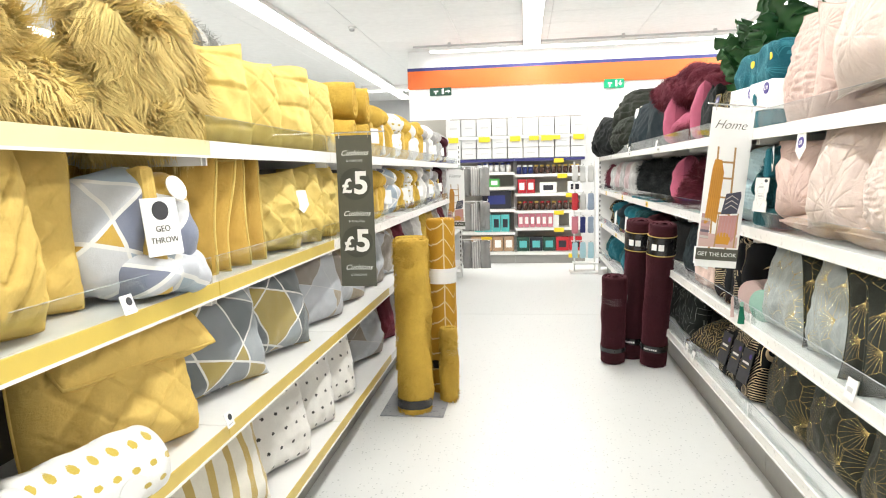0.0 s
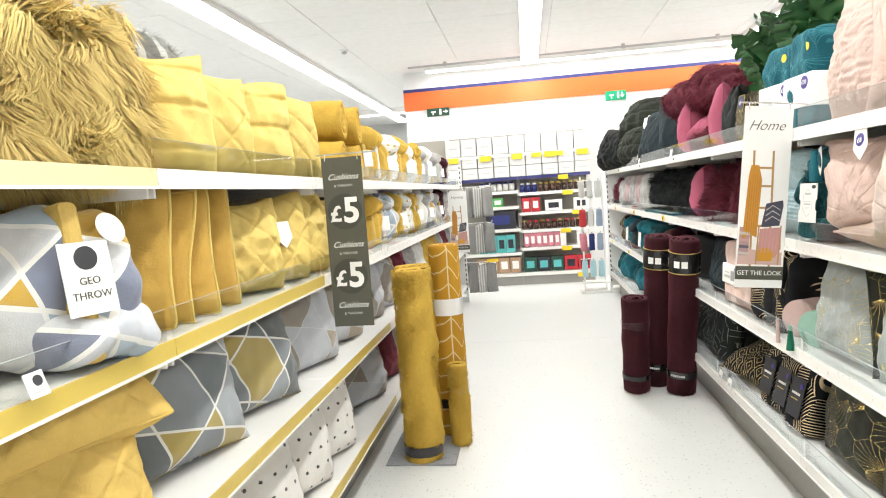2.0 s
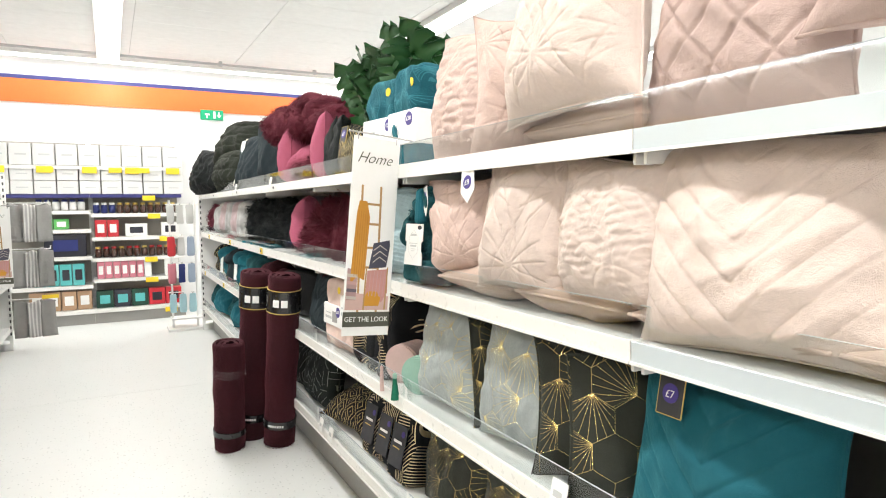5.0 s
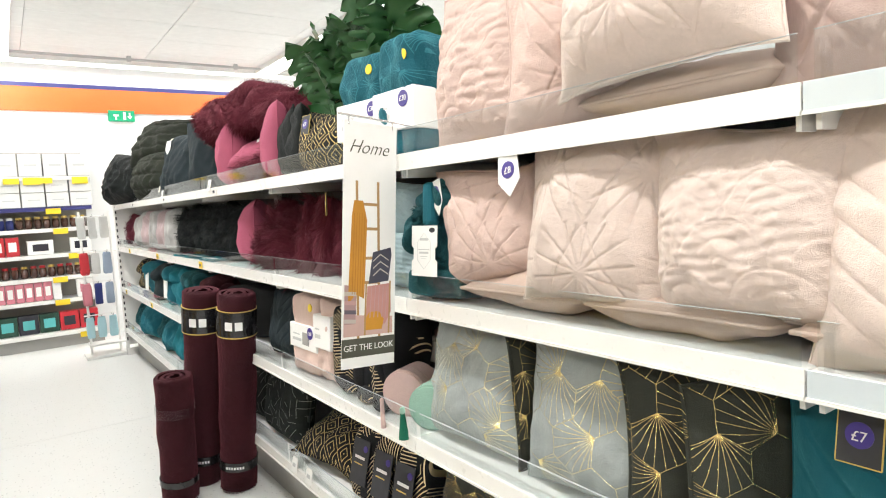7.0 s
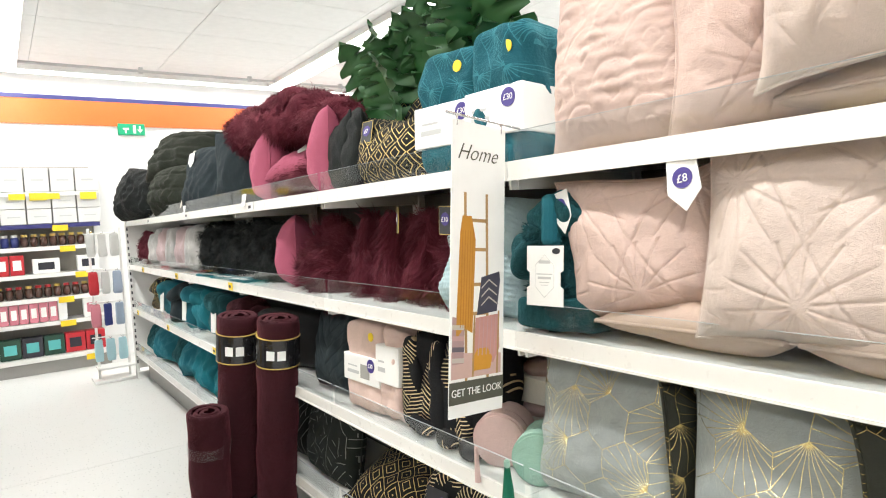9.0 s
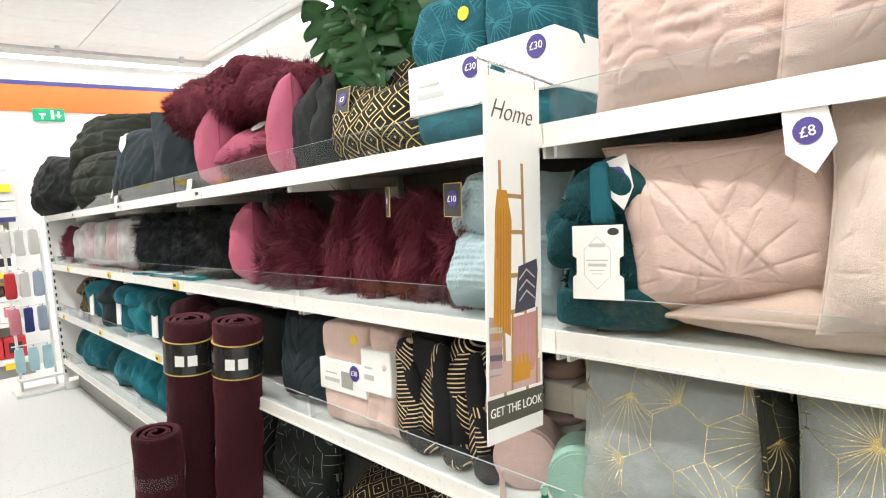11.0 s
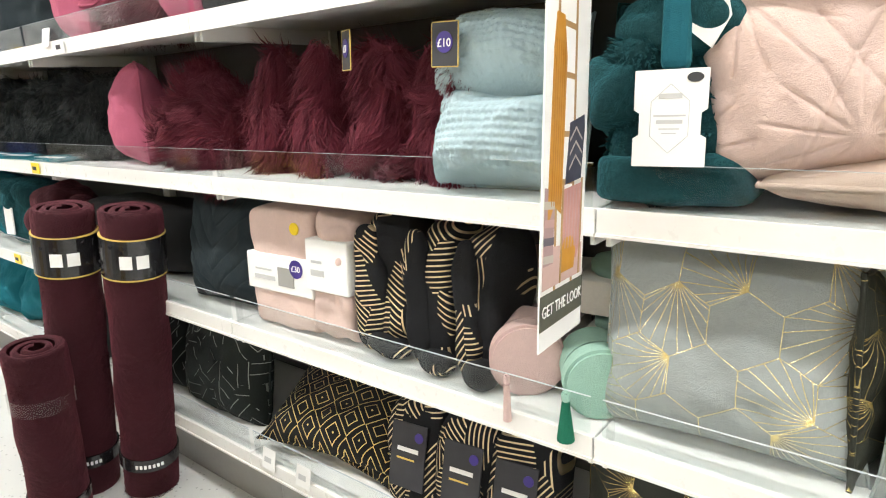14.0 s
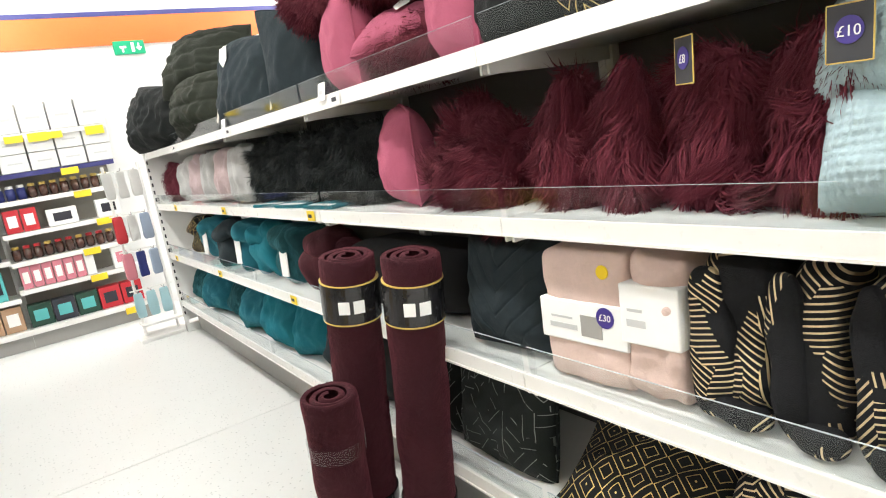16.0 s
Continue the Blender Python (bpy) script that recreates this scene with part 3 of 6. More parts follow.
def cushion(label, mat, m, w=0.43, h=0.43, d=0.15, relief="", seed=1, n=44, wrinkle=0.0047, category="cushion", group="", tag=None, name="cushion", seam=None, **more):
    key = (w, h, d, relief, seed, n, wrinkle, mat.name)
    if mat in CRISP:
        more = dict(more, pinch=0.075, edge=0.6, ear=0.02)
    if key not in CUSH:
        v, f = cushion_data(w, h, d, relief, seed, n, wrinkle, **more)
        CUSH[key] = mesh_of(name, v, f, mat)
        SEAMS[key] = mesh_of("seam", *seam_data(v, n), seam or mat)
    ob = thing(name, label, category, m, group, data=CUSH[key])
    part("seam", SEAMS[key], mat, ob)
    if tag:
        swing_tag(ob, *tag)
    return ob


def swing_tag(ob, x, y, z, style="white", turn=0.0, tilt=0.0, price=""):
    """A card tag hung on a loop."""
    m = pose(x, y, z, tilt, 0, turn)
    if style == "white":
        bm = bmesh.new()
        pts = ((-0.028, 0.0), (0.028, 0.0), (0.032, -0.06), (0.0, -0.095), (-0.032, -0.06))
        fr = [bm.verts.new((a, -0.0008, b)) for a, b in pts]
        bk = [bm.verts.new((a, 0.0008, b)) for a, b in pts]
        bm.faces.new(fr), bm.faces.new(bk[::-1])
        for i in range(5):
            bm.faces.new((fr[i], bk[i], bk[(i + 1) % 5], fr[(i + 1) % 5]))
        card = part("swing_tag", bm, PAPER, ob, "white card swing tag", m)
    else:
        card = part("swing_tag", boxb(-0.03, 0.03, -0.001, 0.001, -0.078, 0.0), INK, ob, "black card tag with gold edge", m)
        part("gold_edge", rods((((-0.03, 0, 0), (0.03, 0, 0)), ((0.03, 0, 0), (0.03, 0, -0.078)), ((0.03, 0, -0.078), (-0.03, 0, -0.078)), ((-0.03, 0, -0.078), (-0.03, 0, 0))), 0.0014, 6), GOLDC, card)
    if price:
        part("price_sticker", cyl(0.019, 0.0012, 20), PURPLE, card, "round purple price sticker", pose(0, -0.0014, -0.035, 90))
        part("price", text_mesh(price, 0.021, PAPER), PAPER, card, "", pose(0, -0.0036, -0.037, 90))
    return card


def locks(points, normals, length, width, seed, droop=0.7, curl=0.5, clump=150):
    """Tapered, bent strands for long pile, laid in clumps."""
    r = np.random.default_rng(seed)
    n = len(points)
    g = r.normal(size=(clump, 3)) * curl
    cl = r.integers(0, clump, n)
    near = np.argmin(((points[:, None, :] - points[r.integers(0, n, clump)][None]) ** 2).sum(-1), 1) if n * clump < 4000000 else cl
    d = normals * 0.35 + g[near] * 0.8 + r.normal(size=(n, 3)) * 0.26
    d[:, 2] -= droop
    d /= np.linalg.norm(d, axis=1)[:, None]
    side = np.cross(d, normals + r.normal(size=(n, 3)) * 0.3)
    side /= np.linalg.norm(side, axis=1)[:, None] + 1e-6
    L, W = (length * r.uniform(0.55, 1.25, n))[:, None], (width * r.uniform(0.6, 1.4, n))[:, None]
    p1 = points + (normals * 0.5 + d * 0.6) * L * 0.4
    p2 = p1 + d * L * 0.35
    p3 = p2 + (d + g[near] * 0.8 + np.array([0, 0, -0.35])) * L * 0.35
    a, b, c, e, q, s, t = points - side * W / 2, points + side * W / 2, p1 - side * W / 2, p1 + side * W / 2, p2 - side * W * 0.35, p2 + side * W * 0.35, p3
    v = np.stack([a, b, c, e, q, s, t], 1).reshape(-1, 3)
    o = (np.arange(n) * 7)[:, None]
    f4 = np.concatenate([o + np.array([[0, 1, 3, 2]]), o + np.array([[2, 3, 5, 4]])])
    f3 = o + np.array([[4, 5, 6]])
    return v, [tuple(x) for x in f4] + [tuple(x) for x in f3]


FURS = {}


def fur_thing(label, mat, m, w, h, d, seed, length=0.05, width=0.006, count=5000, droop=0.7, name="fur_cushion", category="cushion", group="", tag=None, curl=0.5, block=False, wrinkle=0.012):
    key = (mat.name, w, h, d, seed)
    if key not in FURS:
        v, f = soft_data(w, h, d, 3.4, 20, wrinkle, seed, 14, 45) if block else cushion_data(w, h, d, "", seed, 24, wrinkle)
        body = mesh_of(name, v, f, mat)
        r = np.random.default_rng(seed)
        P = np.array([p.center for p in body.polygons])
        N = np.array([p.normal for p in body.polygons])
        A = np.array([p.area for p in body.polygons])
        count = int(count * 2.8)
        pick = r.choice(len(P), count, p=A / A.sum())
        pts = P[pick] + r.normal(size=(count, 3)) * 0.006
        lv, lf = locks(pts, N[pick], length, width * 0.38, seed + 1, droop, curl)
        FURS[key] = body, mesh_of("fur", lv, lf, mat)
    ob = thing(name, label, category, m, group, data=FURS[key][0])
    tagged(part("fur", FURS[key][1], mat, ob), kind="stuff")
    if tag:
        swing_tag(ob, *tag)
    return ob


def soft_data(w, h, d, p=5.0, n=12, wrinkle=0.006, seed=1, lo=9, hi=40):
    """A soft-edged block standing on z=0, for folded and packed cloth."""
    g = np.linspace(-1, 1, n)
    A, B = np.meshgrid(g, g)
    one = np.ones_like(A)
    verts, faces, seen = [], [], {}
    for ax in range(3):
        for sg in (-1, 1):
            P = [None] * 3
            P[ax], P[(ax + 1) % 3], P[(ax + 2) % 3] = sg * one, A, B
            Q = np.stack(P, -1)
            Q = Q / ((np.abs(Q) ** p).sum(-1) ** (1 / p))[..., None]
            ids = np.empty((n, n), int)
            for i in range(n):
                for j in range(n):
                    k = tuple(np.round(Q[i, j], 5))
                    if k not in seen:
                        seen[k] = len(verts)
                        verts.append(Q[i, j])
                    ids[i, j] = seen[k]
            q = np.stack([ids[:-1, :-1], ids[:-1, 1:], ids[1:, 1:], ids[1:, :-1]], -1).reshape(-1, 4)
            faces.append(q if sg > 0 else q[:, ::-1])
    v = np.array(verts) * np.array([w / 2, d / 2, h / 2])
    nrm = np.sign(v) * np.abs(np.array(verts)) ** (p - 1)
    nrm /= np.linalg.norm(nrm, axis=1)[:, None]
    bump = waves(v[:, 0] + 0.6 * v[:, 1], v[:, 2] + 0.5 * v[:, 1], seed, lo, hi, 12)
    v = v + nrm * (wrinkle * bump)[:, None]
    v[:, 2] += h / 2
    return v, np.concatenate(faces)


SOFT = {}


def soft(name, label, category, mat, m, w, h, d, p=5.0, n=14, wrinkle=0.006, seed=1, group="", lo=9, hi=40):
    key = (name, mat.name, w, h, d, p, n, wrinkle, seed)
    if key not in SOFT:
        SOFT[key] = mesh_of(name, *soft_data(w, h, d, p, n, wrinkle, seed, lo, hi), mat)
    return thing(name, label, category, m, group, data=SOFT[key])


def sheet_data(w, L, path, n=16, m=40, wave=0.01, seed=1, thick=0.01):
    """A sheet of cloth following a path in (y, z), as wide as w along x, with folds along it."""
    t = np.linspace(0, 1, m)
    pth = np.array(path, float)
    s = np.concatenate([[0], np.cumsum(np.linalg.norm(np.diff(pth, axis=0), axis=1))])
    s /= s[-1]
    py, pz = np.interp(t, s, pth[:, 0]), np.interp(t, s, pth[:, 1])
    for _ in range(3):
        py[1:-1], pz[1:-1] = (py[:-2] + 2 * py[1:-1] + py[2:]) / 4, (pz[:-2] + 2 * pz[1:-1] + pz[2:]) / 4
    ty, tz = np.gradient(py), np.gradient(pz)
    ln_ = np.hypot(ty, tz) + 1e-9
    ny, nz = -tz / ln_, ty / ln_
    x = np.linspace(-w / 2, w / 2, n)
    X, T = np.meshgrid(x, t)
    off = wave * (waves(X, T * 0.15, seed, 30, 80, 6) + 0.4 * waves(X, T, seed + 1, 8, 20, 5))
    out = []
    for sg in (0.5, -0.5):
        o = off + sg * thick
        out.append(np.stack([X, py[:, None] + ny[:, None] * o, pz[:, None] + nz[:, None] * o], -1).reshape(-1, 3))
    v = np.concatenate(out)
    idx = np.arange(m * n).reshape(m, n)
    k = m * n
    f = [np.stack([idx[:-1, :-1], idx[:-1, 1:], idx[1:, 1:], idx[1:, :-1]], -1).reshape(-1, 4)]
    f.append(f[0][:, ::-1] + k)
    ring = np.concatenate([idx[0], idx[1:, -1], idx[-1, -2::-1], idx[-2:0:-1, 0]])
    nx = np.roll(ring, -1)
    f.append(np.stack([ring, ring + k, nx + k, nx], -1))
    return v, np.concatenate(f)


def roll_data(R, H, turns=4, seed=1, lumps=0.003, core=0.018):
    """A rolled-up rug standing on end: one spiral of thick cloth."""
    N = turns * 40
    th = np.linspace(0, turns * math.tau, N)
    gap = (R - core) / (turns - 0.5)
    t = gap * 0.9
    r = np.minimum(core + gap * th / math.tau, R - t * 0.48 + 0.003)
    prof = ((0.0, -0.5), (-0.006, -0.1), (0.012, 0.42))
    zs = np.concatenate([[0.006, 0.0, 0.008], np.linspace(0.03, H - 0.03, 22), [H - 0.01, H - 0.002, H - 0.006]])
    off = np.concatenate([[-t * 0.45, 0.0, t * 0.4], np.full(22, t * 0.48), [t * 0.42, 0.1 * t, -t * 0.4]])
    T, K = np.meshgrid(th, np.arange(len(zs)))
    Z = zs[K]
    rr = r[None, :] + off[K]
    rr = rr + lumps * waves(np.cos(T) * R, Z + np.sin(T) * R, seed, 12, 45, 10) * (T > (turns - 1.2) * math.tau)
    v = np.stack([-rr * np.cos(T), -rr * np.sin(T), Z], -1).reshape(-1, 3)
    idx = np.arange(len(v)).reshape(len(zs), N)
    f = np.stack([idx[:-1, :-1], idx[:-1, 1:], idx[1:, 1:], idx[1:, :-1]], -1).reshape(-1, 4)
    seal = np.stack([idx[:-1, -1], idx[:-1, 0] * 0 + idx[:-1, -8], idx[1:, -8], idx[1:, -1]], -1)
    return v, f


def spiral_roll(label, mat, m, w, r1, r2, seed, name="rolled_throw", category="throw", group="", turns=3, n=14):
    """A throw rolled up and lying along local x, oval in section, with the spiral showing at its ends."""
    th = np.linspace(0, turns * math.tau, turns * 20)
    g = 1.0 / turns
    k = np.clip(0.12 + (1 - 0.12) * th / (turns * math.tau), 0, 1)
    path = np.stack([k * r1 * np.cos(th), r2 + k * r2 * np.sin(th)], -1)
    v, f = sheet_data(w, 1, path, n, len(th) * 1, 0.004, seed, thick=min(r1, r2) / turns * 0.75)
    return thing(name, label, category, m, group, data=mesh_of(name, v, f, mat))


# ---- the shop's shell ----
def slab(name, x0, x1, y0, y1, z0, z1, mat, label, category):
    ob = part(name, boxb(x0, x1, y0, y1, z0, z1), mat, None)
    return tagged(ob, label, category, kind="structure")


slab("floor", -9, 8, -5, 6.198, -0.12, 0, FLOOR, "white speckled vinyl floor, worn and glossy", "floor")
slab("floor_far", -9, 8, 6.202, 16, -0.12, 0, FLOOR, "white speckled vinyl floor beyond a joint", "floor")
slab("floor_joint", -9, 8, 6.197, 6.203, -0.13, -0.003, GRID, "grey joint strip in the vinyl floor", "floor joint")
WALL_Y = 10.0
slab("wall_north", -1.68, 8, WALL_Y, WALL_Y + 0.2, 0, 2.62, WALL, "plain white painted shop wall", "wall")
slab("wall_north_upper", -1.68, 8, WALL_Y + 0.004, WALL_Y + 0.2, 2.62, CEIL, WALL, "white painted wall above the fascia", "wall")
slab("trim_orange", -1.69, 8, WALL_Y - 0.02, WALL_Y + 0.004, 2.62, 2.89, ORANGE, "wide orange fascia band along the wall", "fascia")
slab("trim_navy", -1.69, 8, WALL_Y - 0.024, WALL_Y + 0.004, 2.89, 2.935, NAVY, "narrow navy band above the orange fascia", "fascia")
slab("wall_return", -1.68, -1.5, WALL_Y + 0.2, 16, 0, CEIL, WALL, "white wall return beside a deeper bay", "wall")
slab("wall_back_bay", -9, -1.5, 16, 16.2, 0, CEIL, GRID, "grey wall at the end of a deep bay", "wall")
slab("wall_west", -9.2, -9, -5, 16.2, 0, CEIL, WALL, "white wall along the shop's side", "wall")
slab("wall_east", 8, 8.2, -5, 10.2, 0, CEIL, WALL, "white wall along the shop's far side", "wall")
slab("wall_south", -9.2, 8.2, -5.2, -5, 0, CEIL, WALL, "white wall behind the aisle", "wall")


def ceiling():
    bm = boxb(-9.2, 8.2, -5.2, 16.2, CEIL + 0.012, CEIL + 0.2)
    ob = part("ceiling", bm, GRID, None)
    tagged(ob, "white suspended ceiling of rectangular tiles", "ceiling", kind="structure")
    bm = bmesh.new()
    for i in range(15):
        for j in range(36):
            x, y = -9.2 + i * 1.2, -5.2 + j * 0.6
            if x < 8 and y < 16:
                box(bm, x + 0.003, min(x + 1.197, 8.2), y + 0.003, y + 0.597, CEIL, CEIL + 0.0125)
    part("tiles", bm, TILE, ob)


ceiling()


def strip_fitting(x0, x1, y0, y1, label):
    ob = thing("ceiling_light", label, "ceiling light", pose((x0 + x1) / 2, (y0 + y1) / 2, CEIL), group="strip lights")
    a, b = (x1 - x0) / 2, (y1 - y0) / 2
    part("housing", boxb(-a, a, -b, b, -0.06, 0.0, 0.006), METAL, ob)
    part("diffuser", boxb(-a + 0.012, a - 0.012, -b + 0.012, b - 0.012, -0.078, -0.0601, 0.004), DIFF, ob, "glowing white diffuser")


for sx in STRIPS:
    strip_fitting(sx - 0.12, sx + 0.12, -3.9, 15.2 if -3 < sx < -1 else 9.7, "long white strip light fixed under the ceiling")
strip_fitting(-1.3, 5.7, 9.66, 9.78, "white strip light running beside the wall")
ob = thing("cable_trunking", "thin grey cable trunking under the ceiling", "trunking", pose(2.0, 9.45, 0))
part("trunk", boxb(-3.5, 4.0, -0.012, 0.012, CEIL - 0.05, CEIL - 0.025), GRID, ob)
for i in range(6):
    part("bracket", boxb(-3.0 + i * 1.2, -2.96 + i * 1.2, -0.02, 0.02, CEIL - 0.06, CEIL), GRID, ob)
ob = thing("ceiling_light", "white strip light in a deep bay", "ceiling light", pose(-2.6, 13.4, CEIL), group="strip lights")
part("housing", boxb(-0.7, 0.7, -0.06, 0.06, -0.1, 0.0, 0.005), METAL, ob)
part("diffuser", boxb(-0.69, 0.69, -0.05, 0.05, -0.12, -0.101), DIFF, ob, "glowing white diffuser")
for dx, dy in ((-2.05, 8.2), (-2.0, 12.2), (1.9, 5.4)):
    ob = thing("smoke_detector", "small white smoke detector under the ceiling", "smoke detector", pose(dx, dy, CEIL), group="smoke detectors")
    part("base", cyl(0.05, 0.02, 24, -0.02, 0.004), METAL, ob)
    part("sensor", cyl(0.032, 0.03, 20, -0.05, 0.006), GRID, ob)


def exit_sign(x, z, w, h, mat, label, down):
    ob = thing("exit_sign", label, "exit sign", pose(x, WALL_Y - 0.02, z))
    part("board", boxb(-w / 2, w / 2, -0.012, 0.018, -h / 2, h / 2, 0.003), mat, ob)
    a = w / 2
    part("door_symbol", boxb(0.12 * a, 0.32 * a, -0.015, -0.012, -h * 0.36, h * 0.36), PAPER, ob)
    bm = boxb(-0.62 * a, -0.2 * a, -0.015, -0.012, -h * 0.05, h * 0.12)
    box(bm, -0.5 * a, -0.38 * a, -0.015, -0.012, -h * 0.36, -h * 0.06)
    part("running_symbol", bm, PAPER, ob)
    s = h * 0.3
    if down:
        bm = boxb(0.62 * a - s * 0.22, 0.62 * a + s * 0.22, -0.015, -0.012, 0, s)
        tri = ((0.62 * a - s * 0.8, 0.0), (0.62 * a + s * 0.8, 0.0), (0.62 * a, -s))
    else:
        bm = boxb(0.45 * a, 0.68 * a, -0.015, -0.012, -s * 0.25, s * 0.25)
        tri = ((0.68 * a, s * 0.8), (0.68 * a, -s * 0.8), (0.92 * a, 0))
    vs = [bm.verts.new((p, -0.0145, q)) for p, q in tri]
    bm.faces.new(vs)
    part("arrow", bm, PAPER, ob)


exit_sign(-1.19, 2.575, 0.33, 0.115, plain("dark_exit_green", (0.01, 0.06, 0.035), 0.5), "dark green emergency exit sign with an arrow", False)
exit_sign(1.371, 2.586, 0.285, 0.128, GREEN, "bright green emergency exit sign with an arrow", True)


# ---- shelving ----
def shelving_bay(x, y0, y1, side, levels, rails, backs, label, riser_at=(), top=1.55, clear_rail=False):
    """One bay of shop shelving. side +1: its front faces -x. levels: heights of the rails' lower edges."""
    ob = thing("shelving_bay", label, "shelving", pose(x, (y0 + y1) / 2, 0), group="shelving bays")
    L = (y1 - y0) / 2 - 0.0015
    s = side

    def bx(a, b, *rest):
        return boxb(min(a * s, b * s), max(a * s, b * s), *rest)

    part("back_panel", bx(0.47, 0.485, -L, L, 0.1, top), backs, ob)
    part("plinth", bx(0.095, 0.11, -L, L, 0, levels[-1] - 0.002), PLINTH, ob)
    for e in (-L + 0.012, L - 0.012):
        part("upright", bx(0.44, 0.469, e - 0.012, e + 0.012, 0, top), METAL, ob)
    for i, z in enumerate(levels):
        sh = part("shelf", bx(0.006, 0.468, -L, L, z + 0.018, z + 0.044, 0.003), METAL, ob)
        part("price_rail", bx(0.0, 0.0055, -L, L, z, z + 0.046, 0.0012), rails[i], sh)
        part("rail_lip", bx(-0.004, 0.0, -L, L, z, z + 0.006), RAIL, sh)
        if i in riser_at:
            part("riser", bx(0.012, 0.015, -L + 0.01, L - 0.01, z + 0.045, z + 0.115), ACRYLIC, sh, "clear acrylic riser")
            # Opaque pale strip stands in for light caught along the riser's top edge.
            part("riser_edge", bx(0.0115, 0.0155, -L + 0.01, L - 0.01, z + 0.115, z + 0.1156), RAIL_B, sh, "pale strip painted as the glint on the riser's edge")
            part("riser_clip", bx(0.008, 0.02, L - 0.03, L - 0.02, z + 0.045, z + 0.1), FILM, sh)
        for e in (-L * 0.985, L * 0.985):
            part("bracket", bx(0.02, 0.44, min(e, e * 0.985), max(e, e * 0.985), z - 0.02, z + 0.0175), METAL, sh)
    return ob


R_LEVELS = (1.45, 1.046, 0.64, 0.23)
L_LEVELS = (1.405, 1.02, 0.605, 0.18)
BAY = 1.081
for i in range(7):
    y0 = 4.147 + BAY * (i - 3)
    near = y0 < 1.9
    rails = [RAIL_B if near else RAIL] * 4
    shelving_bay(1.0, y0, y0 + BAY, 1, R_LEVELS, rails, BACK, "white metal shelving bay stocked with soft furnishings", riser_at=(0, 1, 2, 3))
for i in range(8):
    y0 = 1.94 + 1.065 * (i - 2)
    rails = [RAIL, RAIL_Y if y0 < 2.9 else RAIL, RAIL_Y if y0 < 3.9 else RAIL, RAIL_Y if y0 < 3.9 else RAIL]
    if y0 < 1.9:
        rails[0] = plain("pale_yellow_rail", (0.7, 0.62, 0.36), 0.35)
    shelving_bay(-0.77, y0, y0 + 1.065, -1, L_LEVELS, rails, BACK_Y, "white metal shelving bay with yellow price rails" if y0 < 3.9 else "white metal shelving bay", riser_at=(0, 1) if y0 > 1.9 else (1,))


SLOT = bpy.data.meshes.new("slot")
bm_slot = boxb(-0.006, 0.006, -0.001, 0.001, -0.015, 0.015)
bm_slot.to_mesh(SLOT)
bm_slot.free()
SLOT.materials.append(INK)


def end_panel(x0, x1, y, label):
    """The perforated upright frame that closes a run of shelving."""
    ob = thing("end_frame", label, "shelving end", pose((x0 + x1) / 2, y, 0))
    a = (x1 - x0) / 2
    part("panel", boxb(-a + 0.03, a - 0.03, 0, 0.015, 0.1, 1.62), METAL, ob)
    for e in (-a, a - 0.03):
        part("post", boxb(e, e + 0.03, -0.01, 0.03, 0, 1.7, 0.002), METAL, ob)
        for k in range(26):
            part("slot", SLOT, INK, ob, "", pose(e + 0.015, -0.0115, 0.165 + k * 0.06))
    part("foot", boxb(-a, a, -0.02, 0.05, 0, 0.07, 0.004), METAL, ob)


R_END, L_END = 4.147 + BAY * 4, 1.94 + 1.065 * 6
end_panel(0.99, 1.5, R_END + 0.012, "white perforated end frame of the shelving")
end_panel(-1.27, -0.75, L_END + 0.012, "white perforated end frame of the shelving")


# ---- the rugs that stand in the aisle ----
def rug_base(x, y, w, d, label):
    ob = thing("display_plate", label, "plate", pose(x, y, 0))
    part("plate", boxb(-w / 2, w / 2, -d / 2, d / 2, 0, 0.008, 0.003), plain("grey_plate", (0.3, 0.31, 0.33), 0.3), ob)


def rug_roll(label, mat, x, y, R, H, seed, turn=0, lean=0, leanx=0, lumps=0.004, bands=(), turns=3):
    ob = thing("rolled_rug", label, "rug", pose(x, y, 0.009, leanx, lean, 0) @ pose(0, 0, 0, 0, 0, turn), group="rolled rugs", data=mesh_of("rolled_rug", *roll_data(R, H, turns, seed, lumps), mat))
    r = np.random.default_rng(seed)
    cnt = int(20000 * H * R / 0.09)
    a, z = r.uniform(0, math.tau, cnt), r.uniform(0.0, H, cnt) 
    cover = np.ones(cnt, bool)
    for z0, h, mt, lb in bands:
        cover &= (z < z0 - 0.004) | (z > z0 + h + 0.004)
    a, z = a[cover], z[cover]
    nr = np.stack([np.cos(a), np.sin(a), np.zeros_like(a)], -1)
    v, f = locks(nr * (R - 0.001) + np.stack([a * 0, a * 0, z], -1), nr, 0.002 if mat is RUG_GEO else 0.014 if mat is MUST_F else 0.005, 0.003, seed, 0.9, 0.5)
    tagged(part("plush", mesh_of("plush", v, f, mat), mat, ob), kind="stuff")
    for z, h, mt, lb in bands:
        part("label_band", cyl(R + 0.0085, h, 48, z), mt, ob, lb, smooth=False)
    return ob


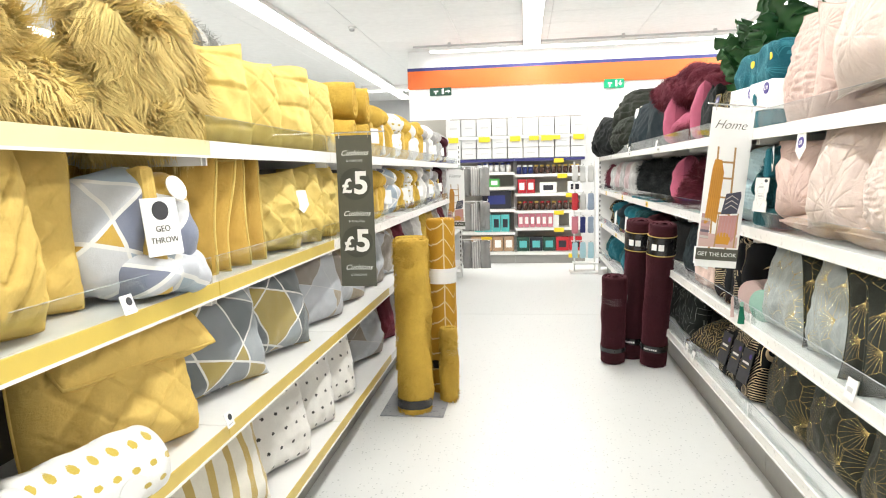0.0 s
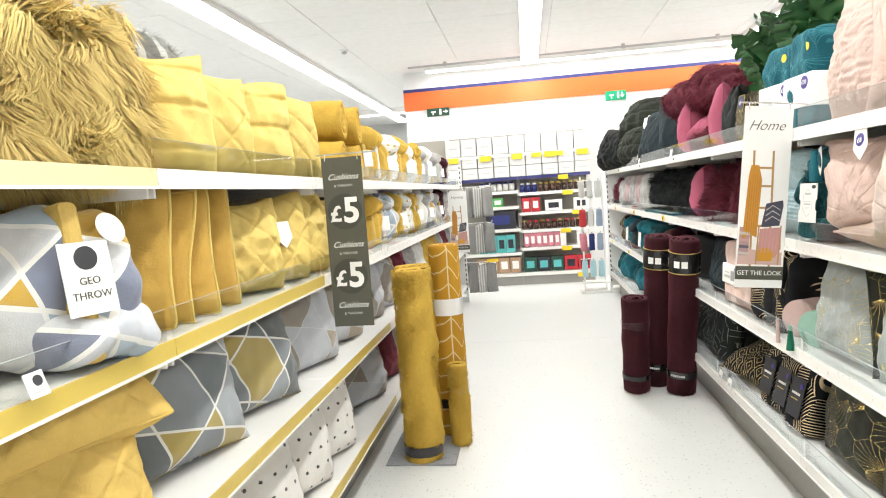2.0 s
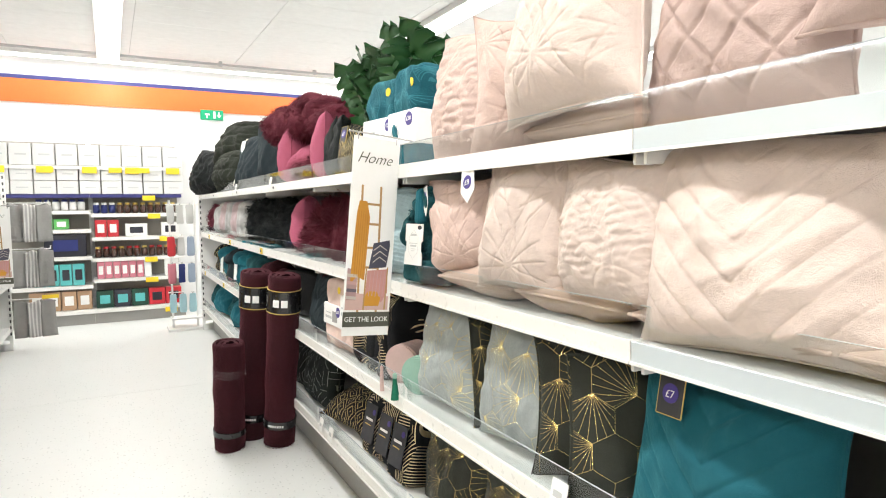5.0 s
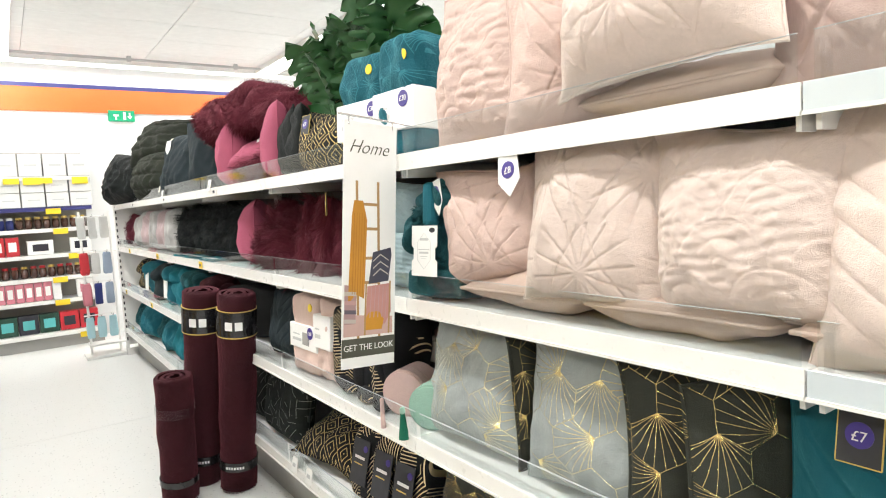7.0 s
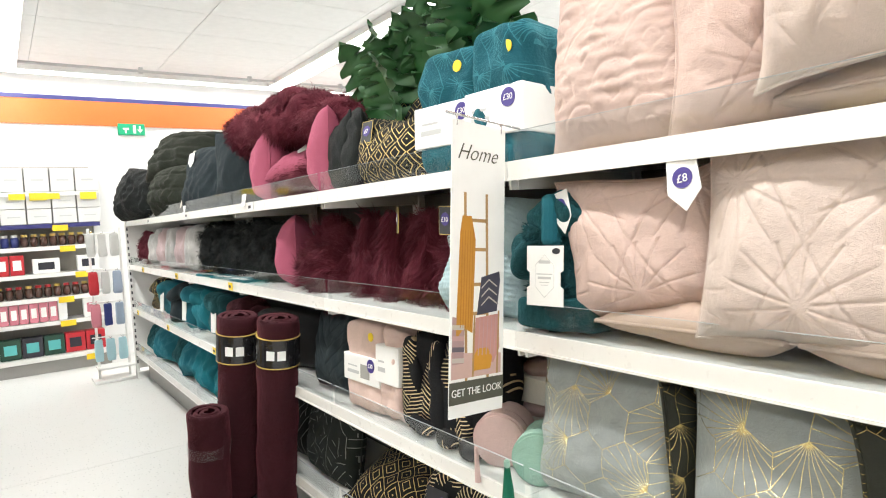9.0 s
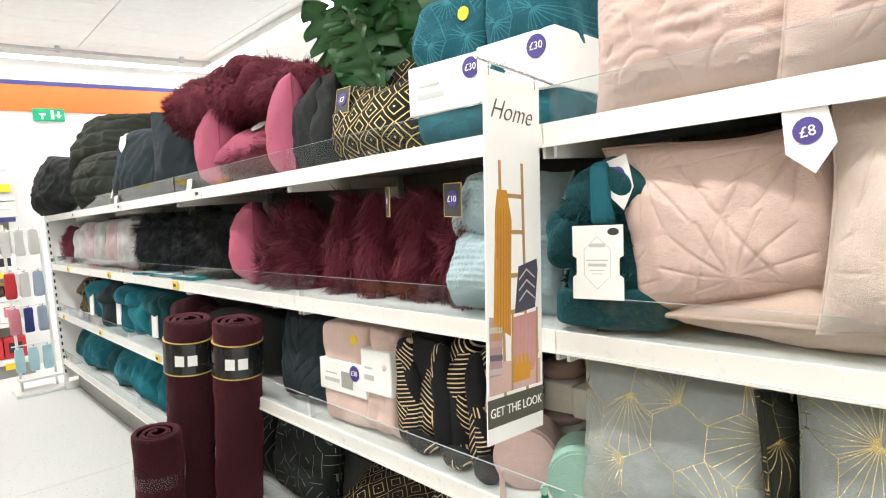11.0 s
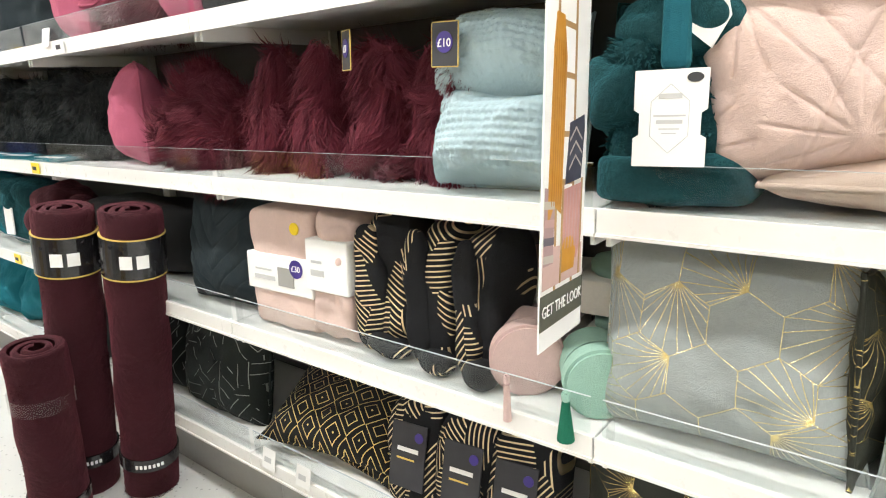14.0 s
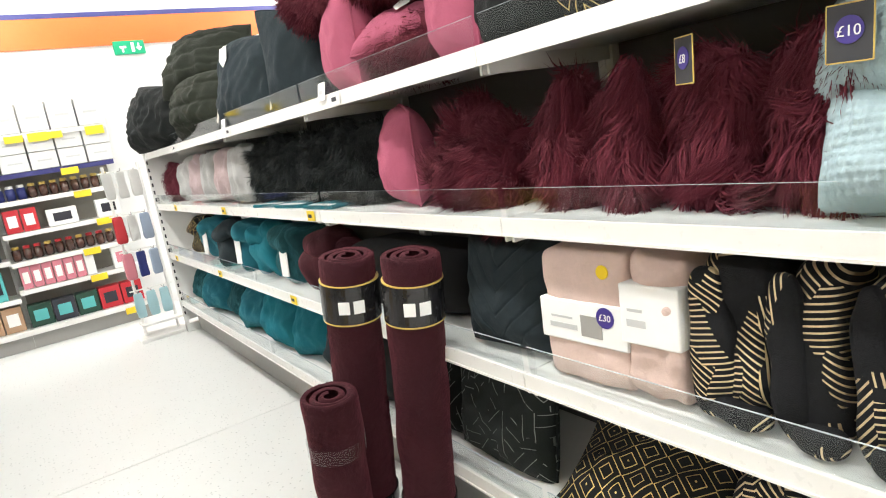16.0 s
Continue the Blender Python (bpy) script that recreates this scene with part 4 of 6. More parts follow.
rug_base(-0.57, 3.88, 0.36, 0.5, "grey metal plate lying under rolled rugs")
BANDB = plain("black_label_film", (0.015, 0.014, 0.016), 0.25, coat=0.4)
rug_roll("mustard plush rolled rug standing on end", MUST_F, -0.565, 3.73, 0.092, 0.98, 3, 200, lumps=0.017, bands=((0.03, 0.05, BANDB, "black label band"),))
rug_roll("mustard geometric patterned rolled rug standing on end", RUG_GEO, -0.44, 4.07, 0.083, 1.07, 4, 60, lumps=0.002, bands=((0.68, 0.09, PAPER, "white label band with a picture"), (0.16, 0.05, BANDB, "black label band")))
rug_roll("small mustard plush roll standing beside a rug", MUST_F, -0.385, 3.9, 0.05, 0.44, 9, 30, lumps=0.008, bands=((0.28, 0.035, FILM, "clear tape"),))
rug_roll("short mustard plush rolled rug standing on end", MUST_F, -0.6, 3.985, 0.095, 0.97, 5, 120, lumps=0.012)
for lab, x, y, R, H, sd, bz in (("tall burgundy plush rolled rug standing on end", 0.93, 4.665, 0.084, 0.99, 6, 0.79), ("tall burgundy plush rolled rug standing behind another", 0.818, 4.86, 0.084, 1.0, 7, 0.8)):
    rr = rug_roll(lab, BURG_P, x, y, R, H, sd, 250, lean=1.5, leanx=8, bands=((bz, 0.12, BANDB, "black printed label band"), (bz - 0.005, 0.005, GOLDC, "gold edge of the label"), (bz + 0.12, 0.004, GOLDC, "gold edge of the label"), (0.115, 0.045, BANDB, "black stitched band")))
    for k, a in enumerate((-20, 8)):
        q = radians(a)
        part("barcode", boxb(-0.017, 0.017, -0.001, 0.001, 0, 0.04), PAPER, rr, "white barcode sticker", pose((R + 0.0095) * math.cos(q), (R + 0.0095) * math.sin(q), bz + 0.035, 0, 0, a + 90))
    for k in range(7):
        q = radians(-32 + 8 * k)
        part("letter", boxb(-0.004, 0.004, -0.0012, 0.001, 0, 0.012), PAPER, rr, "pale letter stitched on the band", pose((R + 0.0095) * math.cos(q), (R + 0.0095) * math.sin(q), 0.13, 0, 0, -32 + 8 * k + 90))
rug_roll("short burgundy plush rolled rug bound with clear tape", BURG_P, 0.668, 4.72, 0.08, 0.62, 8, 250, leanx=7, bands=((0.43, 0.05, FILM, "clear tape"), (0.09, 0.03, BANDB, "black label band")))


# ---- cushions and throws, shelf against the right ----
def on_r(y, lvl, x=1.17, rx=-4, rz=-90, dz=0.0, ry=0):
    return pose(x, y, R_LEVELS[lvl] + 0.045 + dz, rx, ry, rz)


def on_l(y, lvl, x=-0.94, rx=-4, rz=90, dz=0.0, ry=0):
    return pose(x, y, L_LEVELS[lvl] + 0.045 + dz, rx, ry, rz)


P8 = (0.145, -0.14, 0.27, "white", -6, -4, "£8")
# top shelf
cushion("blush pink quilted velvet cushion with scallop stitching", PINK, on_r(2.80, 0, 1.12, -7, -87, 0.0, 2), 0.44, 0.40, 0.16, "scallop", 11, 140, group="blush cushions")
cushion("blush pink quilted velvet cushion leaning sideways", PINK, on_r(2.52, 0, 1.15, -4, -48), 0.34, 0.40, 0.15, "star", 12, 120, group="blush cushions")
cushion("large pale blush cushion with starburst quilting", PINK_L, on_r(2.285, 0, 1.07, -14, -88, 0.07, -3), 0.45, 0.44, 0.21, "star", 13, 140, group="blush cushions")
cushion("blush pink plain cushion laid flat under another", PINK_B, on_r(2.29, 0, 1.10, -88, dz=0.05), 0.44, 0.42, 0.1, "", 14, 40, group="blush cushions")
cushion("dusky blush diamond quilted cushion", PINK_D, on_r(1.88, 0, 1.15, -10, -94), 0.46, 0.44, 0.18, "diamond", 15, 104, group="blush cushions")
cushion("large dusky blush diamond quilted cushion", PINK_D, on_r(1.46, 0, 1.09, -24, -84, 0.08, 8), 0.48, 0.46, 0.2, "diamond", 16, 104, group="blush cushions")
# second shelf
swing_tag(cushion("blush pink velvet cushion with starburst quilting", PINK, on_r(2.725, 1, 1.09, -6, -78, 0.06, -9), 0.39, 0.30, 0.15, "star", 21, 140, group="blush cushions", tag=P8), -0.165, -0.05, 0.29, "white", -25, 0, "£8")
cushion("pale blush velvet cushion with starburst quilting", PINK_L, on_r(2.42, 1, 1.06, -7, -82, 0.03, 3), 0.37, 0.355, 0.16, "star", 22, 140, group="blush cushions")
cushion("pale blush cushion with crinkled quilting", PINK_L, on_r(2.105, 1, 1.07, -5, -92, 0.04, -2), 0.37, 0.34, 0.16, "pebble", 23, 150, group="blush cushions")
cushion("pale blush cushion with chevron quilting", PINK_L, on_r(1.765, 1, 1.06, -9, -86, 0.0, -3), 0.47, 0.38, 0.17, "vees", 24, 104, group="blush cushions")
cushion("pale blush cushion with chevron quilting", PINK_L, on_r(1.33, 1, 1.15, -10), 0.44, 0.40, 0.2, "vees", 25, 50, group="blush cushions")
for k, y in enumerate((2.645, 2.235, 1.825, 1.42)):
    cushion("plain blush cushion laid flat beneath others", PINK_B, on_r(y, 1, 1.025, -90, dz=0.045), 0.40, 0.40, 0.1, "", 30 + k, 36, group="blush cushions")
# third shelf
cushion("grey satin cushion with gold starburst foil", GREY_GOLD, on_r(2.888, 2, 1.09, -9, -88), 0.42, 0.36, 0.14, "", 41, 50, group="foil cushions")
cushion("grey satin cushion with gold starburst foil", GREY_GOLD, on_r(2.475, 2, 1.09, -9, -86), 0.41, 0.37, 0.14, "", 42, 50, group="foil cushions")
cushion("dark olive cushion with gold foil lines pushed back", OLIVE_GOLD, on_r(2.682, 2, 1.23, -2, -5), 0.33, 0.35, 0.07, "", 43, 44, group="foil cushions")
cushion("dark olive cushion with gold foil lines standing edge out", OLIVE_GOLD, on_r(2.1, 2, 1.15, -4, -34), 0.32, 0.34, 0.09, "", 44, 44, group="foil cushions")
cushion("dark olive cushion with gold foil lines", OLIVE_GOLD, on_r(2.225, 2, 1.14, -4, -48), 0.32, 0.36, 0.11, "", 46, 44, group="foil cushions")
cushion("deep teal velvet cushion with chevron stitching", TEAL, on_r(1.86, 2, 1.10, -10), 0.44, 0.37, 0.16, "vees", 47, 92, tag=(-0.08, -0.09, 0.33, "black", 0, 0, "£7"))
cushion("deep teal velvet cushion with chevron stitching", TEAL_D, on_r(1.4, 2, 1.12, -10), 0.44, 0.37, 0.16, "vees", 48, 50)
# bottom shelf
for k, y in enumerate((2.95, 2.55, 2.15, 1.75)):
    cushion("black cushion with gold foil geometric lines", OLIVE_GOLD, on_r(y, 3, 1.13, -10), 0.42, 0.36, 0.15, "", 50 + k, 44, group="foil cushions")

# ---- cushions and throws, shelf against the left ----
for k, (y, x, rz) in enumerate(((1.0, -0.92, 70), (1.4, -0.95, 80))):
    fur_thing("shaggy yellow long-pile cushion lying in a pile", FUR_Y, on_l(y, 0, x, -80, rz, 0.08), 0.45, 0.42, 0.15, 60 + k, 0.06, 0.009, 8200, group="shaggy cushions", droop=1.2, curl=0.65)
fur_thing("shaggy yellow long-pile cushion on top of a pile", FUR_Y, on_l(1.32, 0, -0.97, -80, 80, 0.22), 0.45, 0.42, 0.15, 63, 0.06, 0.009, 8200, group="shaggy cushions", droop=1.2, curl=0.65)
fur_thing("shaggy yellow long-pile cushion on top of a pile", FUR_Y, on_l(0.95, 0, -0.95, -80, 74, 0.24), 0.45, 0.42, 0.15, 64, 0.06, 0.009, 8200, group="shaggy cushions", droop=1.2, curl=0.65)
fur_thing("shaggy yellow long-pile cushion pushed to the back of a pile", FUR_Y, on_l(1.55, 0, -1.1, -50, 80, 0.1), 0.45, 0.42, 0.16, 65, 0.06, 0.009, 8200, group="shaggy cushions", droop=1.2, curl=0.65)
fur_thing("shaggy yellow long-pile cushion standing upright", FUR_Y, on_l(1.87, 0, -0.93, -4, 66), 0.34, 0.38, 0.18, 62, 0.065, 0.009, 9000, group="shaggy cushions", droop=1.5, curl=0.8)
for k, (y, rz) in enumerate(((2.14, 55), (2.42, 55), (2.72, 50), (3.0, 50))):
    cushion("pale yellow quilted satin cushion", YELLOW_L, on_l(y, 0, -0.93, -4, rz), 0.40, 0.33, 0.24, "diamond" if k % 2 else "rows", 70 + k, 80, wrinkle=0.0075, group="yellow cushions")
fur_thing("grey and white striped faux fur cushion on top of others", STRIPE_G, on_l(2.5, 0, -1.05, -75, 92, 0.36), 0.5, 0.4, 0.14, 75, 0.02, 0.004, 2500)
cushion("large ochre velvet cushion", YELLOW, on_l(1.17, 1, -0.9, -8, 72), 0.46, 0.37, 0.24, "chevron", 92, 80, wrinkle=0.008, group="yellow cushions")
cushion("large ochre velvet cushion with diagonal quilting", YELLOW, on_l(1.4, 1, -1.02, -4, 56), 0.44, 0.36, 0.2, "vees", 81, 80, wrinkle=0.007, group="yellow cushions")
for k, y in enumerate((1.98, 2.08, 2.18, 2.32)):
    cushion("mustard cotton cushion standing edge out", MUSTARD, on_l(y, 1, -1.0, -2, 14), 0.40, 0.36, 0.11, "", 84 + k, 40, group="mustard cushions", seam=YELLOW_L)
for k, y in enumerate((2.55, 2.8, 3.05, 3.25)):
    cushion("yellow quilted satin cushion", YELLOW_L, on_l(y, 1, -0.93, -4, 55), 0.40, 0.32, 0.24, "diamond", 90 + k, 80, wrinkle=0.011, group="yellow cushions", tag=((0.02, -0.13, 0.22, "white", 0, -10, "") if k == 1 else None))
cushion("ochre quilted cushion folded over another", YELLOW, on_l(1.74, 2, -0.86, -62, 72, 0.24), 0.46, 0.36, 0.16, "diamond", 95, 80, wrinkle=0.007, group="yellow cushions")
cushion("ochre quilted velvet cushion", YELLOW, on_l(1.7, 2, -0.93, -16, 66), 0.46, 0.34, 0.24, "diamond", 96, 80, wrinkle=0.007, group="yellow cushions")
cushion("grey and yellow geometric print cushion", GEO, on_l(2.2, 2, -0.93, -14, 70), 0.46, 0.38, 0.2, "", 97, 44, group="geometric cushions")
cushion("grey and yellow geometric print cushion", GEO, on_l(2.64, 2, -0.93, -12, 68), 0.44, 0.39, 0.2, "", 98, 44, group="geometric cushions")
for k, y in enumerate((3.15, 3.6, 4.1)):
    cushion("beige and grey checked cushion", CHECK, on_l(y, 2, -0.93, -8, 70), 0.44, 0.36, 0.16, "", 99 + k, 36, group="checked cushions")
cushion("cream cushion with yellow stripes", STRIPE_C, on_l(2.1, 3, -0.9, -12, 70), 0.44, 0.38, 0.17, "", 103, 40)
for k, y in enumerate((2.5, 2.85, 3.2)):
    cushion("cream cushion printed with small bees", BEE, on_l(y, 3, -0.9, -12, 65), 0.43, 0.38, 0.17, "", 104 + k, 40, group="bee cushions")


# ---- further stock, shelf against the right ----
def white_band(ob, w, h, d, z, label, price=""):
    """A paper sleeve round a pack, with its sticker and printed bars."""
    sl = part("paper_sleeve", boxb(-w / 2, w / 2, -d / 2, d / 2, 0, h, 0.004), PAPER, ob, label, pose(0, 0, z))
    part("print", boxb(-w * 0.38, -w * 0.05, -d / 2 - 0.001, -d / 2 + 0.001, h * 0.3, h * 0.42), GRID, sl)
    part("print", boxb(-w * 0.36, -w * 0.1, -d / 2 - 0.001, -d / 2 + 0.001, h * 0.55, h * 0.6), GRID, sl)
    if price:
        part("price_sticker", cyl(0.024, 0.002, 20), PURPLE, sl, "round purple price sticker", pose(w * 0.28, -d / 2 - 0.0005, h * 0.72, 90))
        part("price", text_mesh(price, 0.022, PAPER), PAPER, sl, "", pose(w * 0.28, -d / 2 - 0.003, h * 0.72, 90))
    return sl


# top shelf, going away
for k, (y, rz) in enumerate(((3.405, -82), (3.185, -86))):
    ob = soft("folded_throw", "teal velvet throw, folded and wrapped in a white paper sleeve", "throw", TEAL_P, on_r(y, 0, 1.16, -3, rz), 0.24 - 0.045 * k, 0.345 + 0.015 * k, 0.2, 8, 44, 0.011, 200 + k, group="teal throws", lo=20, hi=90)
    white_band(ob, 0.256 - 0.045 * k, 0.12, 0.218, 0.075, "white paper sleeve with printed lines", "£30")
    part("pocket_sticker", cyl(0.016, 0.003, 16), TICKET, ob, "round gold sticker", pose(0.05, -0.1, 0.29, 90))
cushion("black cushion with gold chevron foil", DECO_T, on_r(3.81, 0, 1.14, -12, -82), 0.42, 0.25, 0.16, "", 210, 44, group="chevron cushions", tag=(-0.1, -0.07, 0.22, "black", 0, 0, "£7"))
cushion("black cushion with gold chevron foil lying on another", DECO_T, on_r(3.72, 0, 1.25, -25, -70, 0.13), 0.4, 0.3, 0.14, "", 211, 40, group="chevron cushions", tag=(0.16, -0.06, 0.2, "black", 0, 0, "£7"))
for k, (y, rz) in enumerate(((4.13, -112), (4.25, -108))):
    cushion("black velvet cushion standing edge out", BLACKV, on_r(y, 0, 1.16, -3, rz), 0.42, 0.3, 0.12, "", 212 + k, 32, tag=(-0.16, -0.03, 0.27, "white", 30, 0, ""))
cushion("mauve velvet cushion standing on edge", MAUVE, on_r(4.42, 0, 1.18, -2, -114), 0.38, 0.34, 0.17, "", 215, 36, group="mauve cushions")
cushion("mauve velvet cushion standing on edge", MAUVE, on_r(5.05, 0, 1.16, -2, -112), 0.4, 0.36, 0.2, "", 216, 36, group="mauve cushions")
cushion("mauve velvet cushion laid on top of the pile", MAUVE, on_r(4.22, 0, 1.32, -80, -70, 0.34), 0.5, 0.36, 0.12, "", 217, 36, group="mauve cushions")
cushion("small mauve velvet cushion between others", MAUVE, on_r(4.73, 0, 1.12, -60, -70, 0.1), 0.34, 0.24, 0.13, "", 218, 32, group="mauve cushions", tag=(0.02, -0.07, 0.2, "white", 0, 0, ""))
fur_thing("burgundy faux fur throw bundled between cushions", BURG_F, on_r(4.73, 0, 1.18, -30, -80, 0.02), 0.36, 0.16, 0.2, 219, 0.03, 0.006, 2200, name="fur_throw", category="throw", block=True)
fur_thing("burgundy faux fur throw heaped on top of the pile", BURG_F, on_r(4.97, 0, 1.22, -10, -80, 0.27), 0.85, 0.24, 0.32, 220, 0.026, 0.006, 8000, name="fur_throw", category="throw", block=True, wrinkle=0.03)
fur_thing("burgundy faux fur throw folded on top of the pile", BURG_F, on_r(4.42, 0, 1.26, -10, -75, 0.25), 0.5, 0.13, 0.28, 221, 0.026, 0.006, 4500, name="fur_throw", category="throw", block=True, wrinkle=0.02)
cushion("navy velvet cushion standing upright", CHAR, on_r(5.46, 0, 1.15, -4, -62), 0.42, 0.42, 0.15, "", 222, 32)
ob = cushion("slate velvet cushion with a pale cord edge", CHAR, on_r(6.05, 0, 1.10, -14, -74), 0.54, 0.42, 0.2, "", 223, 36, wrinkle=0.008, tag=(-0.1, -0.1, 0.36, "white", 0, 0, ""))
bm = bmesh.new()
for a, b in (((-0.23, -0.02, 0.41), (0.24, -0.02, 0.4)), ((0.24, -0.02, 0.4), (0.23, -0.06, 0.02)), ((-0.23, -0.02, 0.41), (-0.22, -0.06, 0.02))):
    rod(bm, a, b, 0.004)
part("cord", bm, CREAM, ob, "pale cord edging")
cushion("dark olive ribbed velvet cushion", OLIVEV, on_r(6.88, 0, 1.11, -8, -70), 0.6, 0.36, 0.3, "rows", 224, 48, wrinkle=0.01, group="dark cushions")
cushion("dark olive ribbed velvet cushion lying across others", OLIVEV, on_r(7.05, 0, 1.16, -30, -60, 0.27), 0.66, 0.44, 0.28, "rows", 225, 48, wrinkle=0.008, group="dark cushions")
cushion("plump black padded cushion", BLACKV, on_r(7.65, 0, 1.08, -6, -62), 0.6, 0.44, 0.34, "", 226, 40, wrinkle=0.012, group="dark cushions")
cushion("plump black padded cushion", BLACKV, on_r(8.2, 0, 1.06, -6, -62), 0.46, 0.42, 0.32, "", 227, 36, wrinkle=0.012, group="dark cushions")
cushion("black velvet cushion laid on top of the pile", BLACKV, on_r(5.68, 0, 1.28, -70, -70, 0.38), 0.42, 0.36, 0.15, "", 228, 32, group="dark cushions")

# second shelf, going away
ob = soft("fleece_throw", "dark teal fleece throw tied with a ribbon and labelled", "throw", TEAL_D, on_r(2.972, 1, 1.12, -5, -82), 0.235, 0.28, 0.19, 3.4, 70, 0.013, 230, lo=24, hi=95)
part("rolled_end", mesh_of("rolled_end", *soft_data(0.23, 0.1, 0.21, 2.6, 44, 0.014, 233, 24, 95), TEAL_D), TEAL_D, ob, "", pose(0, -0.016, 0.215, 8, 4, 0))
part("rolled_end", mesh_of("rolled_end", *soft_data(0.1, 0.14, 0.21, 2.4, 40, 0.014, 234, 24, 95), TEAL_D), TEAL_D, ob, "", pose(-0.085, -0.02, 0.1, 0, -12, 0))
part("ribbon", boxb(-0.02, 0.02, -0.13, 0.1, 0.195, 0.312, 0.012), TEAL, ob, "teal satin ribbon")
part("folded_base", mesh_of("folded_base", *soft_data(0.24, 0.08, 0.2, 6, 44, 0.005, 236, 24, 95), TEAL_D), TEAL_D, ob, "folded lower edge", pose(0, -0.012, 0.0, 0, 0, 0))
rt = np.random.default_rng(77)
pile = ob.data.polygons
pick = rt.choice(len(pile), 9000, p=np.array([q.area for q in pile]) / sum(q.area for q in pile))
lv, lf = locks(np.array([pile[int(i)].center for i in pick]) + rt.normal(size=(9000, 3)) * 0.002, np.array([pile[int(i)].normal for i in pick]), 0.012, 0.0035, 78, 0.4, 0.9)
tagged(part("plush", mesh_of("plush", lv, lf, TEAL_D), TEAL_D, ob, "deep plush pile"), kind="stuff")
bm = bmesh.new()
for lay in (-0.136, -0.133):
    for px, pz in ((-0.05, 0.06), (0.05, 0.06), (0.05, 0.1), (0.042, 0.105), (0.042, 0.135), (0.05, 0.14), (0.05, 0.195), (-0.05, 0.195), (-0.05, 0.14), (-0.042, 0.135), (-0.042, 0.105), (-0.05, 0.1)):
        bm.verts.new((px, lay, pz))
bm.verts.ensure_lookup_table()
bm.faces.new(bm.verts[:12]), bm.faces.new(bm.verts[12:][::-1])
for i in range(12):
    bm.faces.new((bm.verts[i], bm.verts[12 + i], bm.verts[12 + (i + 1) % 12], bm.verts[(i + 1) % 12]))
bmesh.ops.recalc_face_normals(bm, faces=bm.faces[:])
lab = part("label_card", bm, PAPER, ob, "cream printed label card with notched sides")
for wd, zz, hh in ((0.016, 0.155, 0.007), (0.022, 0.13, 0.0025), (0.018, 0.12, 0.0055), (0.014, 0.112, 0.0018), (0.01, 0.106, 0.0014)):
    part("print", boxb(-wd, wd, -0.1366, -0.1355, zz, zz + hh), GRID, lab)
hx = [(0.03 * math.sin(k * math.pi / 3), 0.127 + 0.048 * math.cos(k * math.pi / 3)) for k in range(6)]
part("print", rods([((hx[k][0], -0.136, hx[k][1]), (hx[(k + 1) % 6][0], -0.136, hx[(k + 1) % 6][1])) for k in range(6)], 0.0006, 5), GRID, lab)
part("sticker", cyl(0.011, 0.0015, 20), INK, lab, "oval dark sticker", pose(0.032, -0.1355, 0.183, 90) @ Matrix.Diagonal((1, 0.6, 1, 1)))
cushion("dark teal velvet cushion leaning at the back", TEAL_D, on_r(2.96, 1, 1.33, -6, -70), 0.4, 0.34, 0.14, "", 231, 32, tag=(0.1, -0.1, 0.3, "white", 10, 0, ""))
for k, (zz, rx, hh, yy) in enumerate(((0.0, -16, 0.2, 3.305), (0.15, -34, 0.2, 3.32))):
    cushion("ice blue waffle velvet cushion squeezed in a stack", ICE, on_r(yy, 1, 1.11 + 0.03 * k, rx, -84 - 4 * k, zz, -5 * k), 0.32, hh, 0.24, "waffle", 232 + k, 110, wrinkle=0.007, group="ice blue cushions")
for k, (y, w, rz, tg) in enumerate(((3.52, 0.32, -136, 1), (3.72, 0.32, -132, 2), (3.92, 0.32, -138, 0), (4.1, 0.3, -134, 0))):
    fur_thing("burgundy long-pile faux fur cushion standing upright", BURG_F, on_r(y, 1, 1.22, -3, rz), w, 0.3, 0.13, 240 + k, 0.052, 0.008, 5600, droop=1.7, group="burgundy fur cushions", tag=(None, (0.227, -0.04, 0.31, "black", 46, 0, "£10"), (0.183, -0.095, 0.315, "black", 14, 0, "£8"))[tg], curl=0.75)
fur_thing("burgundy long-pile faux fur cushion leaning over", BURG_F, on_r(4.44, 1, 1.13, -20, -78, 0.0, 30), 0.34, 0.28, 0.16, 245, 0.052, 0.008, 5200, curl=0.9, group="burgundy fur cushions")
cushion("mauve velvet cushion standing edge out", MAUVE, on_r(4.81, 1, 1.17, -2, -114), 0.34, 0.32, 0.19, "", 246, 36, group="mauve cushions")
for k, y in enumerate((5.1, 5.45, 5.8, 6.1)):
    fur_thing("black faux fur cushion", BLACK_F, on_r(y, 1, 1.17, -5, -80), 0.36, 0.32, 0.17, 250 + k % 2, 0.035, 0.007, 3200, group="black fur cushions")
for k in range(5):
    soft("ruffled_throw", "dusty lilac ruffled throw, folded", "throw", LILAC if k % 2 else GREYT, on_r(6.4 + k * 0.3, 1, 1.17, -4, -80), 0.28, 0.31, 0.26, 4, 22, 0.016, 255 + k, group="lilac throws", lo=25, hi=70)
fur_thing("dark burgundy fur cushion at the shelf's end", BURG_F, on_r(8.15, 1, 1.15, -5, -75), 0.36, 0.3, 0.17, 262, 0.03, 0.007, 1800)
